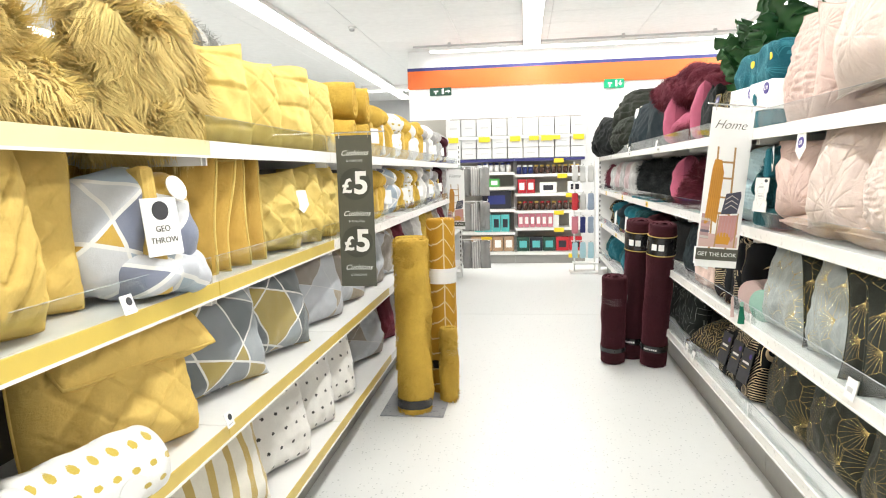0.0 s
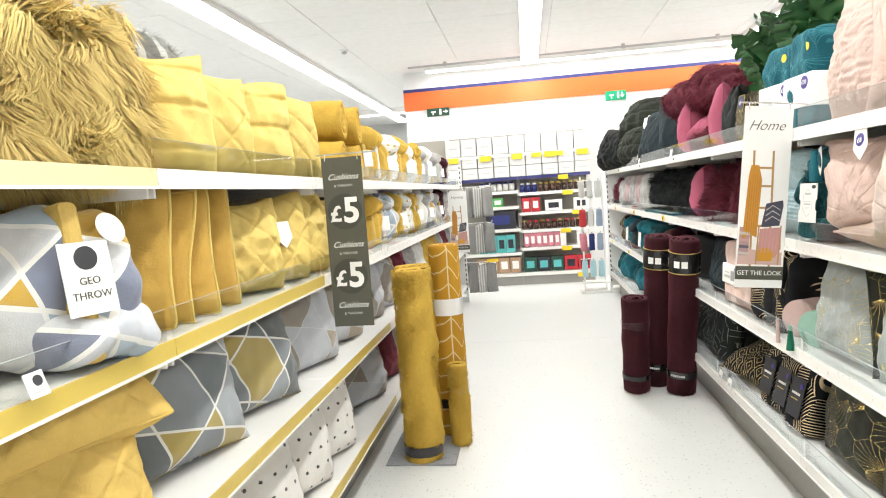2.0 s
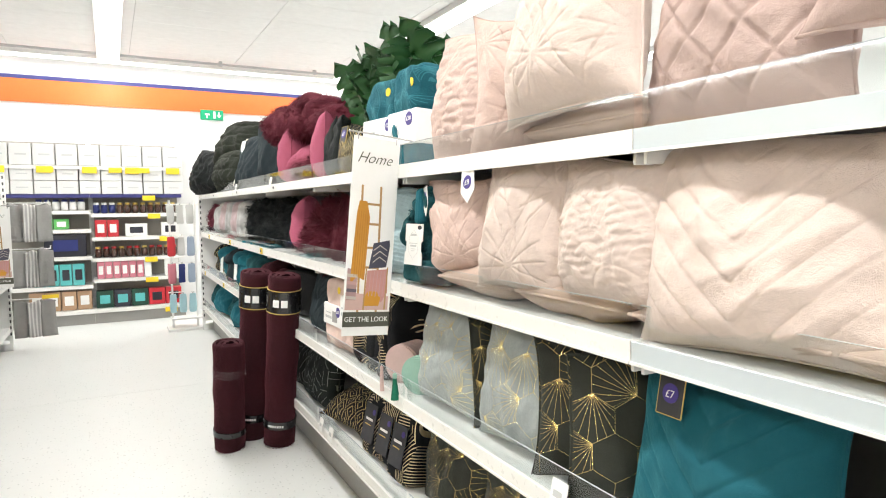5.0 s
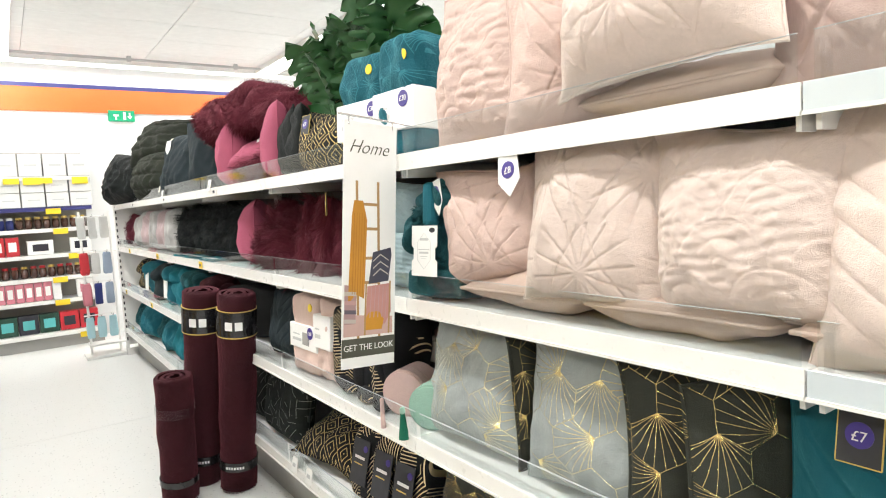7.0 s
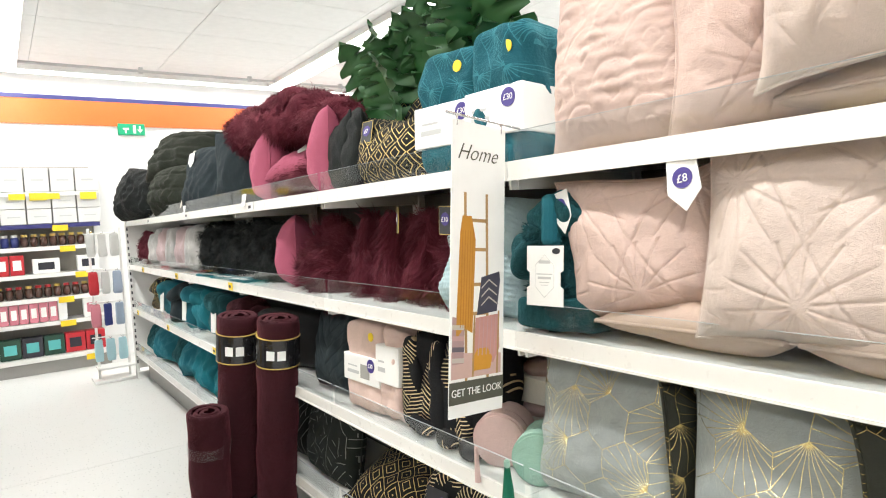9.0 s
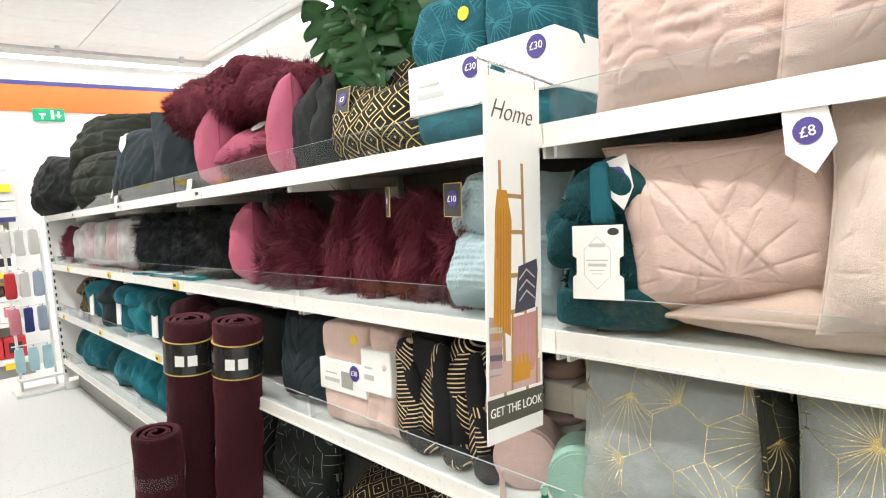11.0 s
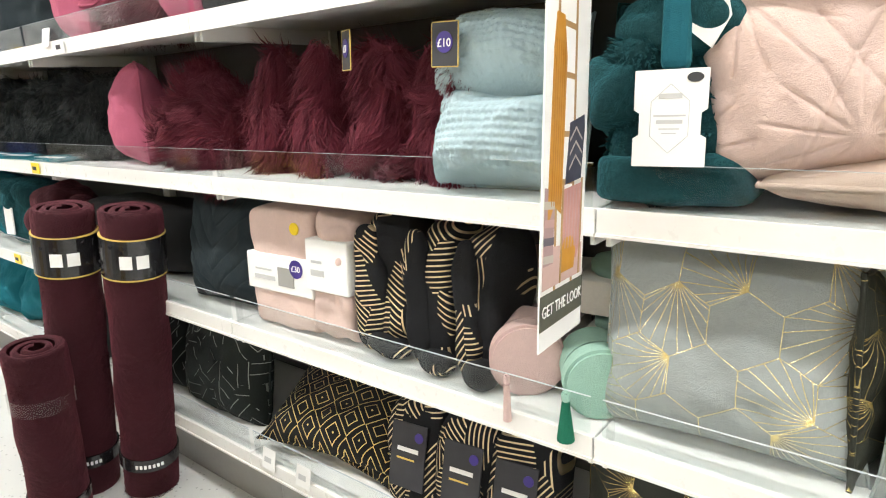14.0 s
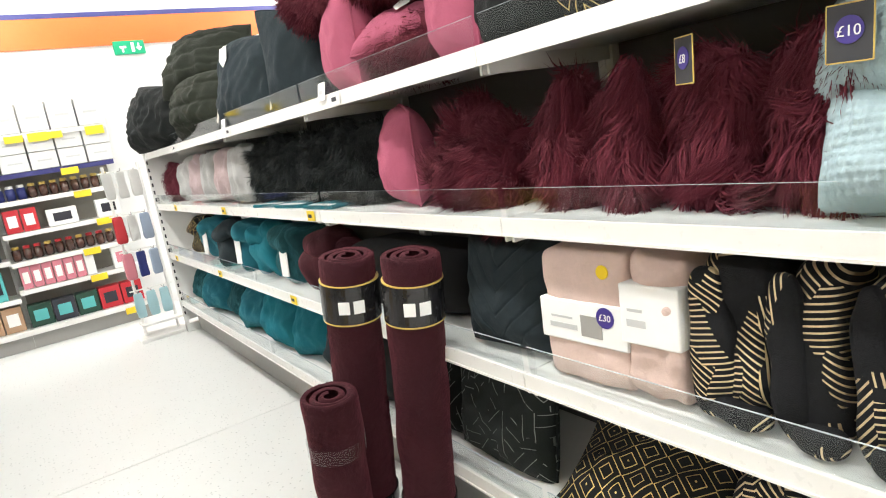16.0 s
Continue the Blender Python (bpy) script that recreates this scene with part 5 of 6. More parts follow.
for k, y in enumerate((5.3, 5.62, 5.9)):
    ob = thing("flat_pack", "flat aqua packet lying at the shelf's front edge", "packet", on_r(y, 1, 1.06, 0, -88 + 4 * k), group="aqua packets")
    part("packet", boxb(-0.13, 0.13, -0.04, 0.09, 0.0, 0.014, 0.003), TEAL_C, ob)
    part("stripe", boxb(-0.1, 0.1, -0.03, 0.0, 0.014, 0.0155), PAPER, ob, "pale printed stripe")

# third shelf, going away
cushion("charcoal velvet cushion with stitched chevrons", CHAR, on_r(4.3, 2, 1.11, -8, -86), 0.36, 0.34, 0.14, "vees", 270, 110)
for k, (y, w) in enumerate(((3.965, 0.25), (3.775, 0.135))):
    ob = soft("bedspread_pack", "blush pink quilted bedspread folded in a clear wrap", "bedspread", PINK, on_r(y, 2, 1.14, -3, -88), w, 0.32, 0.2, 12 - 5 * k, 48, 0.0032 + 0.008 * k, 272 + k, group="blush bedspreads", lo=30, hi=110)
    if k == 0:
        white_band(ob, w + 0.004, 0.1, 0.215, 0.1, "printed paper sleeve with a bed picture", "£30")
        part("picture", boxb(0.0, 0.06, -0.1095, -0.107, 0.12, 0.17), PLINTH, ob, "small grey picture")
        part("gold_sticker", cyl(0.016, 0.003, 16), TICKET, ob, "round gold sticker", pose(0.07, -0.104, 0.275, 90))
    else:
        white_band(ob, w + 0.006, 0.13, 0.222, 0.13, "plain white paper sleeve")
for k, (y, rz) in enumerate(((3.615, -86), (3.47, -92), (3.352, -88))):
    ob = soft("folded_throw", "black throw with gold art deco lines folded and standing", "throw", DECO, on_r(y, 2, 1.14, -4, rz), (0.155, 0.118, 0.1)[k], 0.325, 0.18, 3.6, 44, 0.01, 275 + k, group="deco throws", lo=18, hi=70)
    fw = (0.155, 0.118, 0.1)[k]
    part("folded_edge", mesh_of("folded_edge", *soft_data(fw * 0.56, 0.3, 0.05, 3.0, 26, 0.008, 760 + k, 18, 70), DECO), DECO, ob, "", pose(-fw * 0.2, -0.075, 0.004, 2, -3, 4))
    part("folded_end", mesh_of("folded_end", *soft_data(fw * 0.8, 0.06, 0.07, 2.2, 22, 0.009, 770 + k, 18, 70), DECO), DECO, ob, "", pose(fw * 0.08, -0.085, -0.004, 0, 6, 0))


def round_box(label, mat, m, R, L):
    """A lidded round velvet box lying on its side."""
    ob = thing("velvet_box", label, "box", m, group="round velvet boxes")
    part("drum", cyl(R, L * 0.62, 64, 0, 0.005), mat, ob)
    part("lid", cyl(R + 0.003, L * 0.36, 64, L * 0.635, 0.006), mat, ob, "close-fitting lid")
    part("seam", cyl(R - 0.002, 0.008, 40, L * 0.622), INK, ob)


round_box("blush velvet round box lying on its side", BLUSH, pose(1.18, 3.31, R_LEVELS[2] + 0.045 + 0.073, 90, 0, -56), 0.073, 0.13)
round_box("mint green velvet round box lying on its side", SAGE, pose(1.17, 3.15, R_LEVELS[2] + 0.045 + 0.068, 90, 0, -56), 0.066, 0.13)
ob = thing("tassel", "dark green silk tassel hanging from the shelf riser", "tassel", pose(0.992, 3.114, R_LEVELS[2] + 0.075))
part("knot", cyl(0.008, 0.02, 12, 0.03, 0.003), SAGE, ob)
part("skirt", cyl(0.016, 0.075, 14, -0.045, 0.0, 0.007), fabric("dark_green_silk", (0.01, 0.12, 0.07)), ob)
ob = thing("tassel", "blush silk tassel hanging from the shelf riser", "tassel", pose(0.992, 3.236, R_LEVELS[2] + 0.075))
part("knot", cyl(0.006, 0.02, 12, 0.03, 0.003), BLUSH, ob)
part("skirt", cyl(0.008, 0.075, 12, -0.045, 0.0, 0.006), BLUSH, ob)
for k, (y, zz, mt) in enumerate(((3.33, 0.0, BLUSH), (3.32, 0.125, BLUSH), (3.15, 0.0, SAGE), (3.16, 0.125, SAGE))):
    ob = thing("gift_box", "cream card box holding a velvet round box", "box", on_r(y, 2, 1.33, 0, -84, zz), group="cream gift boxes")
    part("carton", boxb(-0.075, 0.075, -0.08, 0.08, 0, 0.075, 0.003), CREAM, ob)
    part("content", cyl(0.06, 0.035, 32, 0.075, 0.008), mt, ob, "velvet lid showing above the carton", smooth=True)
for k in range(7):
    y = 5.55 + k * 0.37
    mt = (BURG_P, TEAL_D, TEAL_C, TEAL, CHAR, TEAL, DECO_T)[k]
    lab = ("burgundy", "dark teal", "bright teal", "teal", "charcoal", "teal", "black and gold")[k]
    ob = soft("folded_throw", lab + " fleece throw, folded and tied", "throw", mt, on_r(y, 2, 1.17, -4, -80), 0.3 + 0.03 * (k % 3), 0.27 + 0.02 * (k % 2), 0.24, 2.8, 22, 0.028, 280 + k, group="fleece throws", lo=15, hi=50)
    part("folded_end", mesh_of("folded_end", *soft_data(0.26 + 0.03 * (k % 3), 0.12, 0.22, 2.3, 22, 0.022, 780 + k, 18, 60), mt), mt, ob, "", pose(0.02 * math.sin(5 * k), -0.03, 0.17, 10, 7 * math.sin(3 * k), 0))
    if k in (1, 3, 5):
        part("paper_label", boxb(-0.03, 0.03, -0.134, -0.128, 0.05, 0.2), PAPER, ob, "white paper label")
ob = soft("folded_throw", "black fleece throw folded at the back of the shelf", "throw", BLACKC, on_r(4.95, 2, 1.22, -4, -82), 0.7, 0.26, 0.24, 5, 18, 0.012, 289)

# bottom shelf, going away
cushion("black cushion with pale chevron stitching", CHEV_W, on_r(4.43, 3, 1.11, -8, -84, 0.0, 6), 0.4, 0.34, 0.15, "", 290, 40)
cushion("black velvet cushion with pale chevron stitching", CHEV_W, on_r(4.82, 3, 1.12, -8, -84), 0.4, 0.34, 0.15, "", 291, 36)
cushion("black cushion with gold zigzag lines lying low", DECO_T, on_r(3.9, 3, 1.06, -66, -80, 0.05), 0.46, 0.34, 0.16, "", 292, 44, group="deco cushions")
cushion("black cushion with gold zigzag lines lying beneath another", DECO_T, on_r(3.85, 3, 1.1, -80, -95, 0.02), 0.44, 0.36, 0.14, "", 293, 40, group="deco cushions")
for k, y in enumerate((3.58, 3.42, 3.28)):
    ob = soft("throw_pack", "black and gold art deco throw in a labelled pack", "throw", DECO, on_r(y, 3, 1.12, -14, -84), 0.17, 0.27, 0.16, 5, 16, 0.01, 294 + k, group="deco throws")
    cd = part("label_card", boxb(-0.05, 0.05, -0.09, -0.085, 0.06, 0.22, 0.002), INK, ob, "black printed label card")
    part("print", boxb(-0.03, 0.03, -0.0912, -0.0898, 0.15, 0.16), PAPER, cd)
    part("print", boxb(-0.03, 0.02, -0.0912, -0.0898, 0.13, 0.134), GOLDC, cd)
    part("sticker", cyl(0.012, 0.002, 14), PURPLE, cd, "round purple sticker", pose(0.03, -0.0902, 0.19, 90))
for k in range(8):
    y = 5.1 + k * 0.42
    mt = (BLACKV, CHAR, TEAL_C, TEAL_C, TEAL, TEAL_D, TEAL, TEAL_D)[k]
    lab = ("black velvet", "charcoal velvet", "bright teal", "bright teal", "teal velvet", "dark teal", "teal velvet", "dark teal")[k]
    cushion(lab + " cushion on the lowest shelf", mt, on_r(y, 3, 1.14 + 0.02 * (k % 3), -12 - 5 * (k % 3), -70 - 14 * (k % 2), 0.0, 6 - 6 * (k % 3)), 0.44, 0.31 + 0.02 * (k % 2), 0.26, "", 300 + k, 32, wrinkle=0.01, group="dark cushions")

# ---- further stock, shelf against the left ----
ob = soft("bed_throw", "blue, white and mustard geometric fleece throw tied in a bundle", "throw", GEO_T, on_l(1.72, 1, -0.88, -8, 70), 0.36, 0.31, 0.22, 2.6, 56, 0.022, 310, lo=16, hi=75)
part("ribbon", boxb(-0.02, 0.02, -0.128, 0.1, 0.0, 0.305, 0.012), YELLOW, ob, "mustard ribbon")
part("round_label", cyl(0.032, 0.002, 28), PAPER, ob, "round white paper label", pose(0.08, -0.118, 0.25, 75, 0, 10))
part("tied_end", mesh_of("tied_end", *soft_data(0.26, 0.11, 0.2, 2.3, 40, 0.02, 314, 18, 80), GEO_T), GEO_T, ob, "bunched lower end", pose(0.03, -0.05, -0.005, 0, 5, 0))
cd = part("label_card", boxb(-0.048, 0.048, -0.147, -0.144, 0.09, 0.225, 0.001), PAPER, ob, "white card label")
part("emblem", cyl(0.022, 0.002, 24), INK, cd, "round dark emblem", pose(0.0, -0.147, 0.195, 90))
part("lettering", text_mesh("GEO", 0.02, OLIVE), OLIVE, cd, "", pose(0.0, -0.1482, 0.152, 90))
part("lettering", text_mesh("THROW", 0.02, OLIVE), OLIVE, cd, "", pose(0.0, -0.1482, 0.125, 90))
soft("bed_throw", "blue and white geometric fleece throw pushed behind another", "throw", GEO_T, on_l(1.75, 1, -1.05, -4, 70), 0.3, 0.26, 0.18, 3.2, 22, 0.02, 311, lo=18, hi=60)
cushion("mustard cotton cushion lying at the back", MUSTARD, on_l(1.65, 1, -1.12, -4, 85), 0.46, 0.35, 0.14, "", 312, 32, group="mustard cushions")
for k, (y, dx) in enumerate(((1.12, 0.0), (1.42, 0.03))):
    ob = spiral_roll("white fleece throw printed with yellow leaves, rolled up", LEAFY, pose(-0.86 + dx, y, L_LEVELS[2] + 0.046, 0, 0, 78 - 6 * k), 0.3, 0.1, 0.085, 320 + k, group="leaf print throws")
    part("round_label", cyl(0.032, 0.002, 24), PAPER, ob, "round white paper label", pose(0.05, -0.092, 0.07, 100))
for k, (y, zz, x, w) in enumerate(((3.52, 0.0, -0.95, 0.3), (3.8, 0.0, -0.95, 0.3), (3.58, 0.2, -0.98, 0.34), (3.86, 0.2, -0.96, 0.3))):
    spiral_roll("mustard fleece throw rolled up on the top shelf", MUST_F, on_l(y, 0, x, 0, 8, zz), w, 0.12, 0.098, 330 + k, group="rolled mustard throws")
LEFT_TOP = (("mustard fleece", MUST_F), ("mustard fleece", MUST_F), ("leaf print fleece", LEAFY), ("mustard fleece", MUST_F), ("white fleece", WHITEF), ("mustard fleece", MUST_F), ("pale grey fleece", GREYT), ("white fleece", WHITEF), ("grey fleece", GREYT), ("grey fleece", GREYT), ("burgundy fleece", BURG_P), ("grey fleece", GREYT))
LEFT_NEXT = (("mustard fleece", MUST_F), ("geometric print fleece", GEO_T), ("mustard fleece", MUST_F), ("leaf print fleece", LEAFY), ("mustard fleece", MUST_F), ("white fleece", WHITEF), ("grey fleece", GREYT), ("geometric print fleece", GEO_T), ("pale grey fleece", GREYT), ("burgundy fleece", BURG_P), ("grey fleece", GREYT), ("white fleece", WHITEF))
for lvl, row in enumerate((LEFT_TOP, LEFT_NEXT)):
    for k, (lab, mt) in enumerate(row):
        y, sd = 4.18 + k * 0.32 + 0.03 * math.sin(5 * k + 2 * lvl), 340 + k + 20 * lvl
        ob = soft("folded_throw", lab + " throw, folded over and tied", "throw", mt, on_l(y, lvl, -0.94, -4, 62 + 8 * math.sin(3 * k + lvl)), 0.33, 0.24 + 0.03 * (k % 2), 0.2, 2.7, 30, 0.02, sd, group="folded throws", lo=18, hi=75)
        part("rolled_end", mesh_of("rolled_end", *soft_data(0.3 - 0.05 * (k % 3), 0.13, 0.2, 2.2, 24, 0.018, sd + 60, 18, 75), mt), mt, ob, "", pose(0.03 * math.sin(4 * k), -0.03, 0.19 + 0.02 * (k % 2), 10, 8 * math.sin(7 * k), 0))
        part("ribbon", boxb(-0.014, 0.014, -0.112, 0.09, 0.02, 0.26, 0.01), (YELLOW, CREAM, YELLOW_L)[k % 3], ob, "narrow ribbon tied round it")
        if k % 2 == lvl:
            part("label_card", boxb(-0.035, 0.035, -0.128, -0.126, 0.08, 0.17, 0.0005), PAPER, ob, "white card label")
for k in range(9):
    y = 4.5 + k * 0.4
    mt, lab = ((CHECK, "beige checked"), (MUSTARD, "mustard"), (MUST_F, "mustard fleece"), (WHITEF, "white fleece"), (GREYT, "grey"), (BURG_F, "burgundy"))[(k * 5) % 6]
    cushion(lab + " cushion stacked on the lower shelf", mt, on_l(y, 2, -0.95, -6, 66), 0.42, 0.34, 0.18, "", 380 + k, 28, wrinkle=0.008, group="lower cushions")
    cushion(lab + " cushion standing on the lowest shelf", mt, on_l(y - 0.55, 3, -0.93, -10, 66), 0.42, 0.34, 0.18, "", 390 + k, 28, wrinkle=0.008, group="lower cushions")
for k, y in enumerate((0.95, 1.35)):
    cushion("mustard cotton cushion deep on the lowest shelf", MUSTARD, on_l(y, 3, -0.95, -10, 80), 0.44, 0.36, 0.16, "", 400 + k, 32, group="mustard cushions")
cushion("ochre velvet cushion at the aisle's start", YELLOW, on_l(0.95, 2, -0.95, -10, 80), 0.44, 0.36, 0.16, "diamond", 402, 36, group="yellow cushions")
cushion("ochre velvet cushion at the aisle's start", YELLOW, on_l(0.8, 1, -0.95, -10, 80), 0.44, 0.36, 0.16, "diamond", 403, 36, group="yellow cushions")
for k, y in enumerate((1.18, 1.75)):
    ob = thing("shelf_label", "white card price label clipped to the shelf edge", "price label", pose(-0.752 + 0.0, (1.52, 1.92)[k], L_LEVELS[k + 1] + 0.05, -18, 0, 90))
    part("card", boxb(-0.02, 0.02, -0.001, 0.001, 0.0, 0.042), PAPER, ob)
    part("sticker", cyl(0.009, 0.002, 20), INK, ob, "round dark sticker", pose(0.004, -0.001, 0.027, 90))
    part("print", boxb(-0.014, 0.012, -0.0018, -0.0008, 0.007, 0.01), GRID, ob)


# ---- hanging signs ----
def hung_sign(x0, x1, y, z0, z1, mat, label, category, lean=0.0, turn=0.0):
    w, h = x1 - x0, z1 - z0
    ob = thing("hanging_sign", label, category, pose((x0 + x1) / 2, y, z0, 0, lean, turn))
    part("board", boxb(-w / 2, w / 2, -0.0015, 0.0015, 0, h, 0.0008), mat, ob)
    part("hanger", rods((((-w / 2 - 0.02, 0, h + 0.012), (w / 2 + 0.06, 0, h + 0.012)),), 0.003), STEEL, ob, "thin wire hanger")
    for e in (-w / 2 + 0.015, w / 2 - 0.015):
        part("clip", rods((((e, 0, h - 0.012), (e, 0, h + 0.012)),), 0.0025), STEEL, ob)
    return ob, w, h


sg, w, h = hung_sign(-0.748, -0.588, 3.02, 0.855, 1.522, OLIVE, "olive grey hanging card sign with cushion prices", "sign")
for zz in (0.59, 0.325, 0.085):
    part("lettering", text_mesh("Cushions", 0.033, PAPER, 0.5), PAPER, sg, "white script lettering", pose(0.0, -0.0022, zz, 90))
    part("lettering", text_mesh("& THROWS", 0.014, GRID), GRID, sg, "grey lettering", pose(0.0, -0.0022, zz - 0.034, 90))
for zz in (0.455, 0.2):
    part("roundel", cyl(0.07, 0.0012, 40), OLIVE_D, sg, "dark round patch", pose(0, -0.0016, zz, 90))
    part("lettering", text_mesh("5", 0.135, PAPER, 0.0, 0.0004, "CENTER", 0.004), PAPER, sg, "bold white price", pose(0.026, -0.0032, zz, 90))
    part("lettering", text_mesh("£", 0.085, PAPER, 0.0, 0.0004, "CENTER", 0.0025), PAPER, sg, "bold white price", pose(-0.038, -0.0032, zz - 0.01, 90))


def home_poster(ob, w, h):
    def flat(name, pts, mat, lab, d):
        bm = bmesh.new()
        fr = [bm.verts.new((x * w, -0.0015 - d, z * h)) for x, z in pts]
        bk = [bm.verts.new((x * w, -0.0012, z * h)) for x, z in pts]
        bm.faces.new(fr[::-1])
        for i in range(len(fr)):
            bm.faces.new((fr[i], fr[(i + 1) % len(fr)], bk[(i + 1) % len(fr)], bk[i]))
        bmesh.ops.recalc_face_normals(bm, faces=bm.faces[:])
        part(name, bm, mat, ob, lab)

    wood = plain("printed_wood", (0.4, 0.24, 0.1), 0.5)
    for k, x in enumerate((-0.28, 0.12)):
        flat("ladder_rail", ((x, 0.76), (x + 0.045, 0.76), (x + 0.1, 0.12), (x + 0.055, 0.12)), wood, "printed wooden ladder", 0.0004)
    for z in (0.66, 0.56, 0.44, 0.34):
        flat("ladder_rung", ((-0.24, z), (0.16, z), (0.16, z + 0.012), (-0.24, z + 0.012)), wood, "printed ladder rung", 0.0004)
    flat("printed_throw", ((-0.34, 0.62), (-0.3, 0.68), (-0.14, 0.68), (-0.06, 0.6), (-0.1, 0.28), (-0.26, 0.3), (-0.4, 0.26)), plain("printed_mustard", (0.55, 0.25, 0.03), 0.5, vary=0.3), "printed mustard throw", 0.0008)
    flat("printed_floor", ((-0.47, 0.13), (0.45, 0.13), (0.45, 0.2), (-0.47, 0.22)), plain("printed_blush", (0.6, 0.4, 0.36), 0.5, vary=0.2), "printed pink rug", 0.0005)
    flat("printed_cushion", ((-0.02, 0.34), (0.36, 0.35), (0.42, 0.46), (0.4, 0.49), (0.06, 0.47)), plain("printed_slate", (0.06, 0.06, 0.09), 0.5, vary=0.3), "printed slate cushion", 0.0009)
    flat("printed_blanket", ((-0.04, 0.33), (0.4, 0.34), (0.42, 0.22), (0.3, 0.17), (0.1, 0.18), (-0.06, 0.2)), plain("printed_pink", (0.55, 0.27, 0.25), 0.5, vary=0.3), "printed pink blanket", 0.0008)
    flat("printed_pouffe", ((-0.06, 0.15), (0.24, 0.15), (0.28, 0.19), (0.18, 0.225), (0.0, 0.225), (-0.1, 0.19)), plain("printed_amber", (0.6, 0.28, 0.03), 0.5, vary=0.2), "printed amber pouffe", 0.001)
    flat("printed_basket", ((-0.46, 0.18), (-0.26, 0.18), (-0.24, 0.33), (-0.46, 0.34)), plain("printed_grey_rose", (0.42, 0.27, 0.27), 0.5, vary=0.3), "printed stack of throws", 0.0007)
    dark, rose, sand = plain("printed_plum", (0.12, 0.1, 0.13), 0.5), plain("printed_rose", (0.5, 0.3, 0.29), 0.5), plain("printed_sand", (0.5, 0.45, 0.4), 0.5)
    ochre = plain("printed_ochre", (0.4, 0.17, 0.015), 0.5)
    for k in range(5):
        x = -0.33 + 0.047 * k
        flat("printed_fold", ((x, 0.3), (x + 0.012, 0.3), (x + 0.04, 0.63), (x + 0.03, 0.63)), ochre, "printed fold of the throw", 0.0011)
    for k in range(4):
        z = 0.186 + 0.037 * k
        flat("printed_stripe", ((-0.46, z), (-0.25, z - 0.004), (-0.25, z + 0.012), (-0.46, z + 0.016)), (sand, dark, rose, sand)[k], "printed folded edge", 0.0010)
    for k in range(3):
        z = 0.37 + 0.03 * k
        flat("printed_chevron", ((0.06, z), (0.2, z + 0.028), (0.36, z + 0.004), (0.36, z + 0.009), (0.2, z + 0.034), (0.06, z + 0.006)), sand, "printed pale chevron", 0.0012)
    for k in range(5):
        x = 0.0 + 0.075 * k
        flat("printed_fold", ((x, 0.2), (x + 0.018, 0.2), (x + 0.045, 0.33), (x + 0.033, 0.33)), rose, "printed fold of the blanket", 0.0011)
    for x in (-0.1, 0.36):
        flat("printed_leg", ((x, 0.13), (x + 0.03, 0.13), (x + 0.05, 0.35), (x + 0.025, 0.35)), wood, "printed chair leg", 0.0013)
    flat("banner", ((-0.5, 0.045), (0.5, 0.045), (0.5, 0.12), (-0.5, 0.12)), OLIVE, "olive banner", 0.0008)
    part("lettering", text_mesh("GET THE LOOK", 0.0235, PAPER), PAPER, ob, "white capitals", pose(0, -0.0028, 0.082 * h, 90))
    part("lettering", text_mesh("Home", 0.052, OLIVE, 0.45, 0.0004, "CENTER", -0.0006), OLIVE, ob, "thin dark script lettering", pose(-0.008, -0.002, 0.895 * h, 90))


sg, w, h = hung_sign(0.772, 0.948, 3.055, 0.925, 1.583, PAPER, "white hanging poster of a styled home corner", "poster", 5.5, 8.0)
home_poster(sg, w, h)
sg, w, h = hung_sign(-0.8, -0.6, 7.3, 0.72, 1.38, PAPER, "white hanging poster beside the shelf's end", "poster")
home_poster(sg, w, h)


# ---- the artificial plant ----
def leaf_data(L, W, seed):
    """A split leaf: deep notches along both sides, bent along its rib."""
    r = np.random.default_rng(seed)
    verts, faces = [], []
    n = 22
    for i in range(n + 1):
        t = i / n
        half = W * math.sin(math.pi * min(1, t * 0.93 + 0.07)) ** 0.5 * (1 - 0.12 * t)
        notch = 0.3 if (i % 4 == 2 and 3 < i < n - 2) else 1.0
        z, back = L * t, -0.35 * L * t * t
        for s in (-1, -0.45, 0, 0.45, 1):
            e = half * (notch if abs(s) == 1 else 1.0) * s
            verts.append((e, back + 0.25 * abs(e) + 0.004 * r.normal(), z - (0.05 * L if abs(s) == 1 else 0)))
    for i in range(n):
        for j in range(4):
            a = i * 5 + j
            faces.append((a, a + 1, a + 6, a + 5))
    return verts, faces


plant = thing("artificial_plant", "glossy dark green artificial split-leaf plant in a white pot", "plant", pose(1.3, 3.74, R_LEVELS[0] + 0.045))
part("pot", cyl(0.07, 0.13, 28, 0, 0.006, 0.085), PAPER, plant, "white pot")
LEAVES = [mesh_of("leaf", *leaf_data(0.21 + 0.03 * k, 0.1 + 0.009 * k, 500 + k), LEAF) for k in range(4)]
stems = bmesh.new()
rg = random.Random(5)
for k in range(50):
    a = rg.uniform(0, math.tau)
    rad, top = rg.uniform(0.02, 0.34), rg.uniform(0.22, 0.43)
    dx, dy = 0.55 * rad * math.cos(a), 1.25 * rad * math.sin(a)
    rod(stems, (0, 0, 0.1), (dx, dy, top), 0.003, 5)
    part("leaf", LEAVES[k % 4], LEAF, plant, "", pose(dx, dy, top - 0.04, rg.uniform(-20, 10), rg.uniform(-16, 16), rg.uniform(-125, -25)))
part("stems", stems, LEAF, plant)


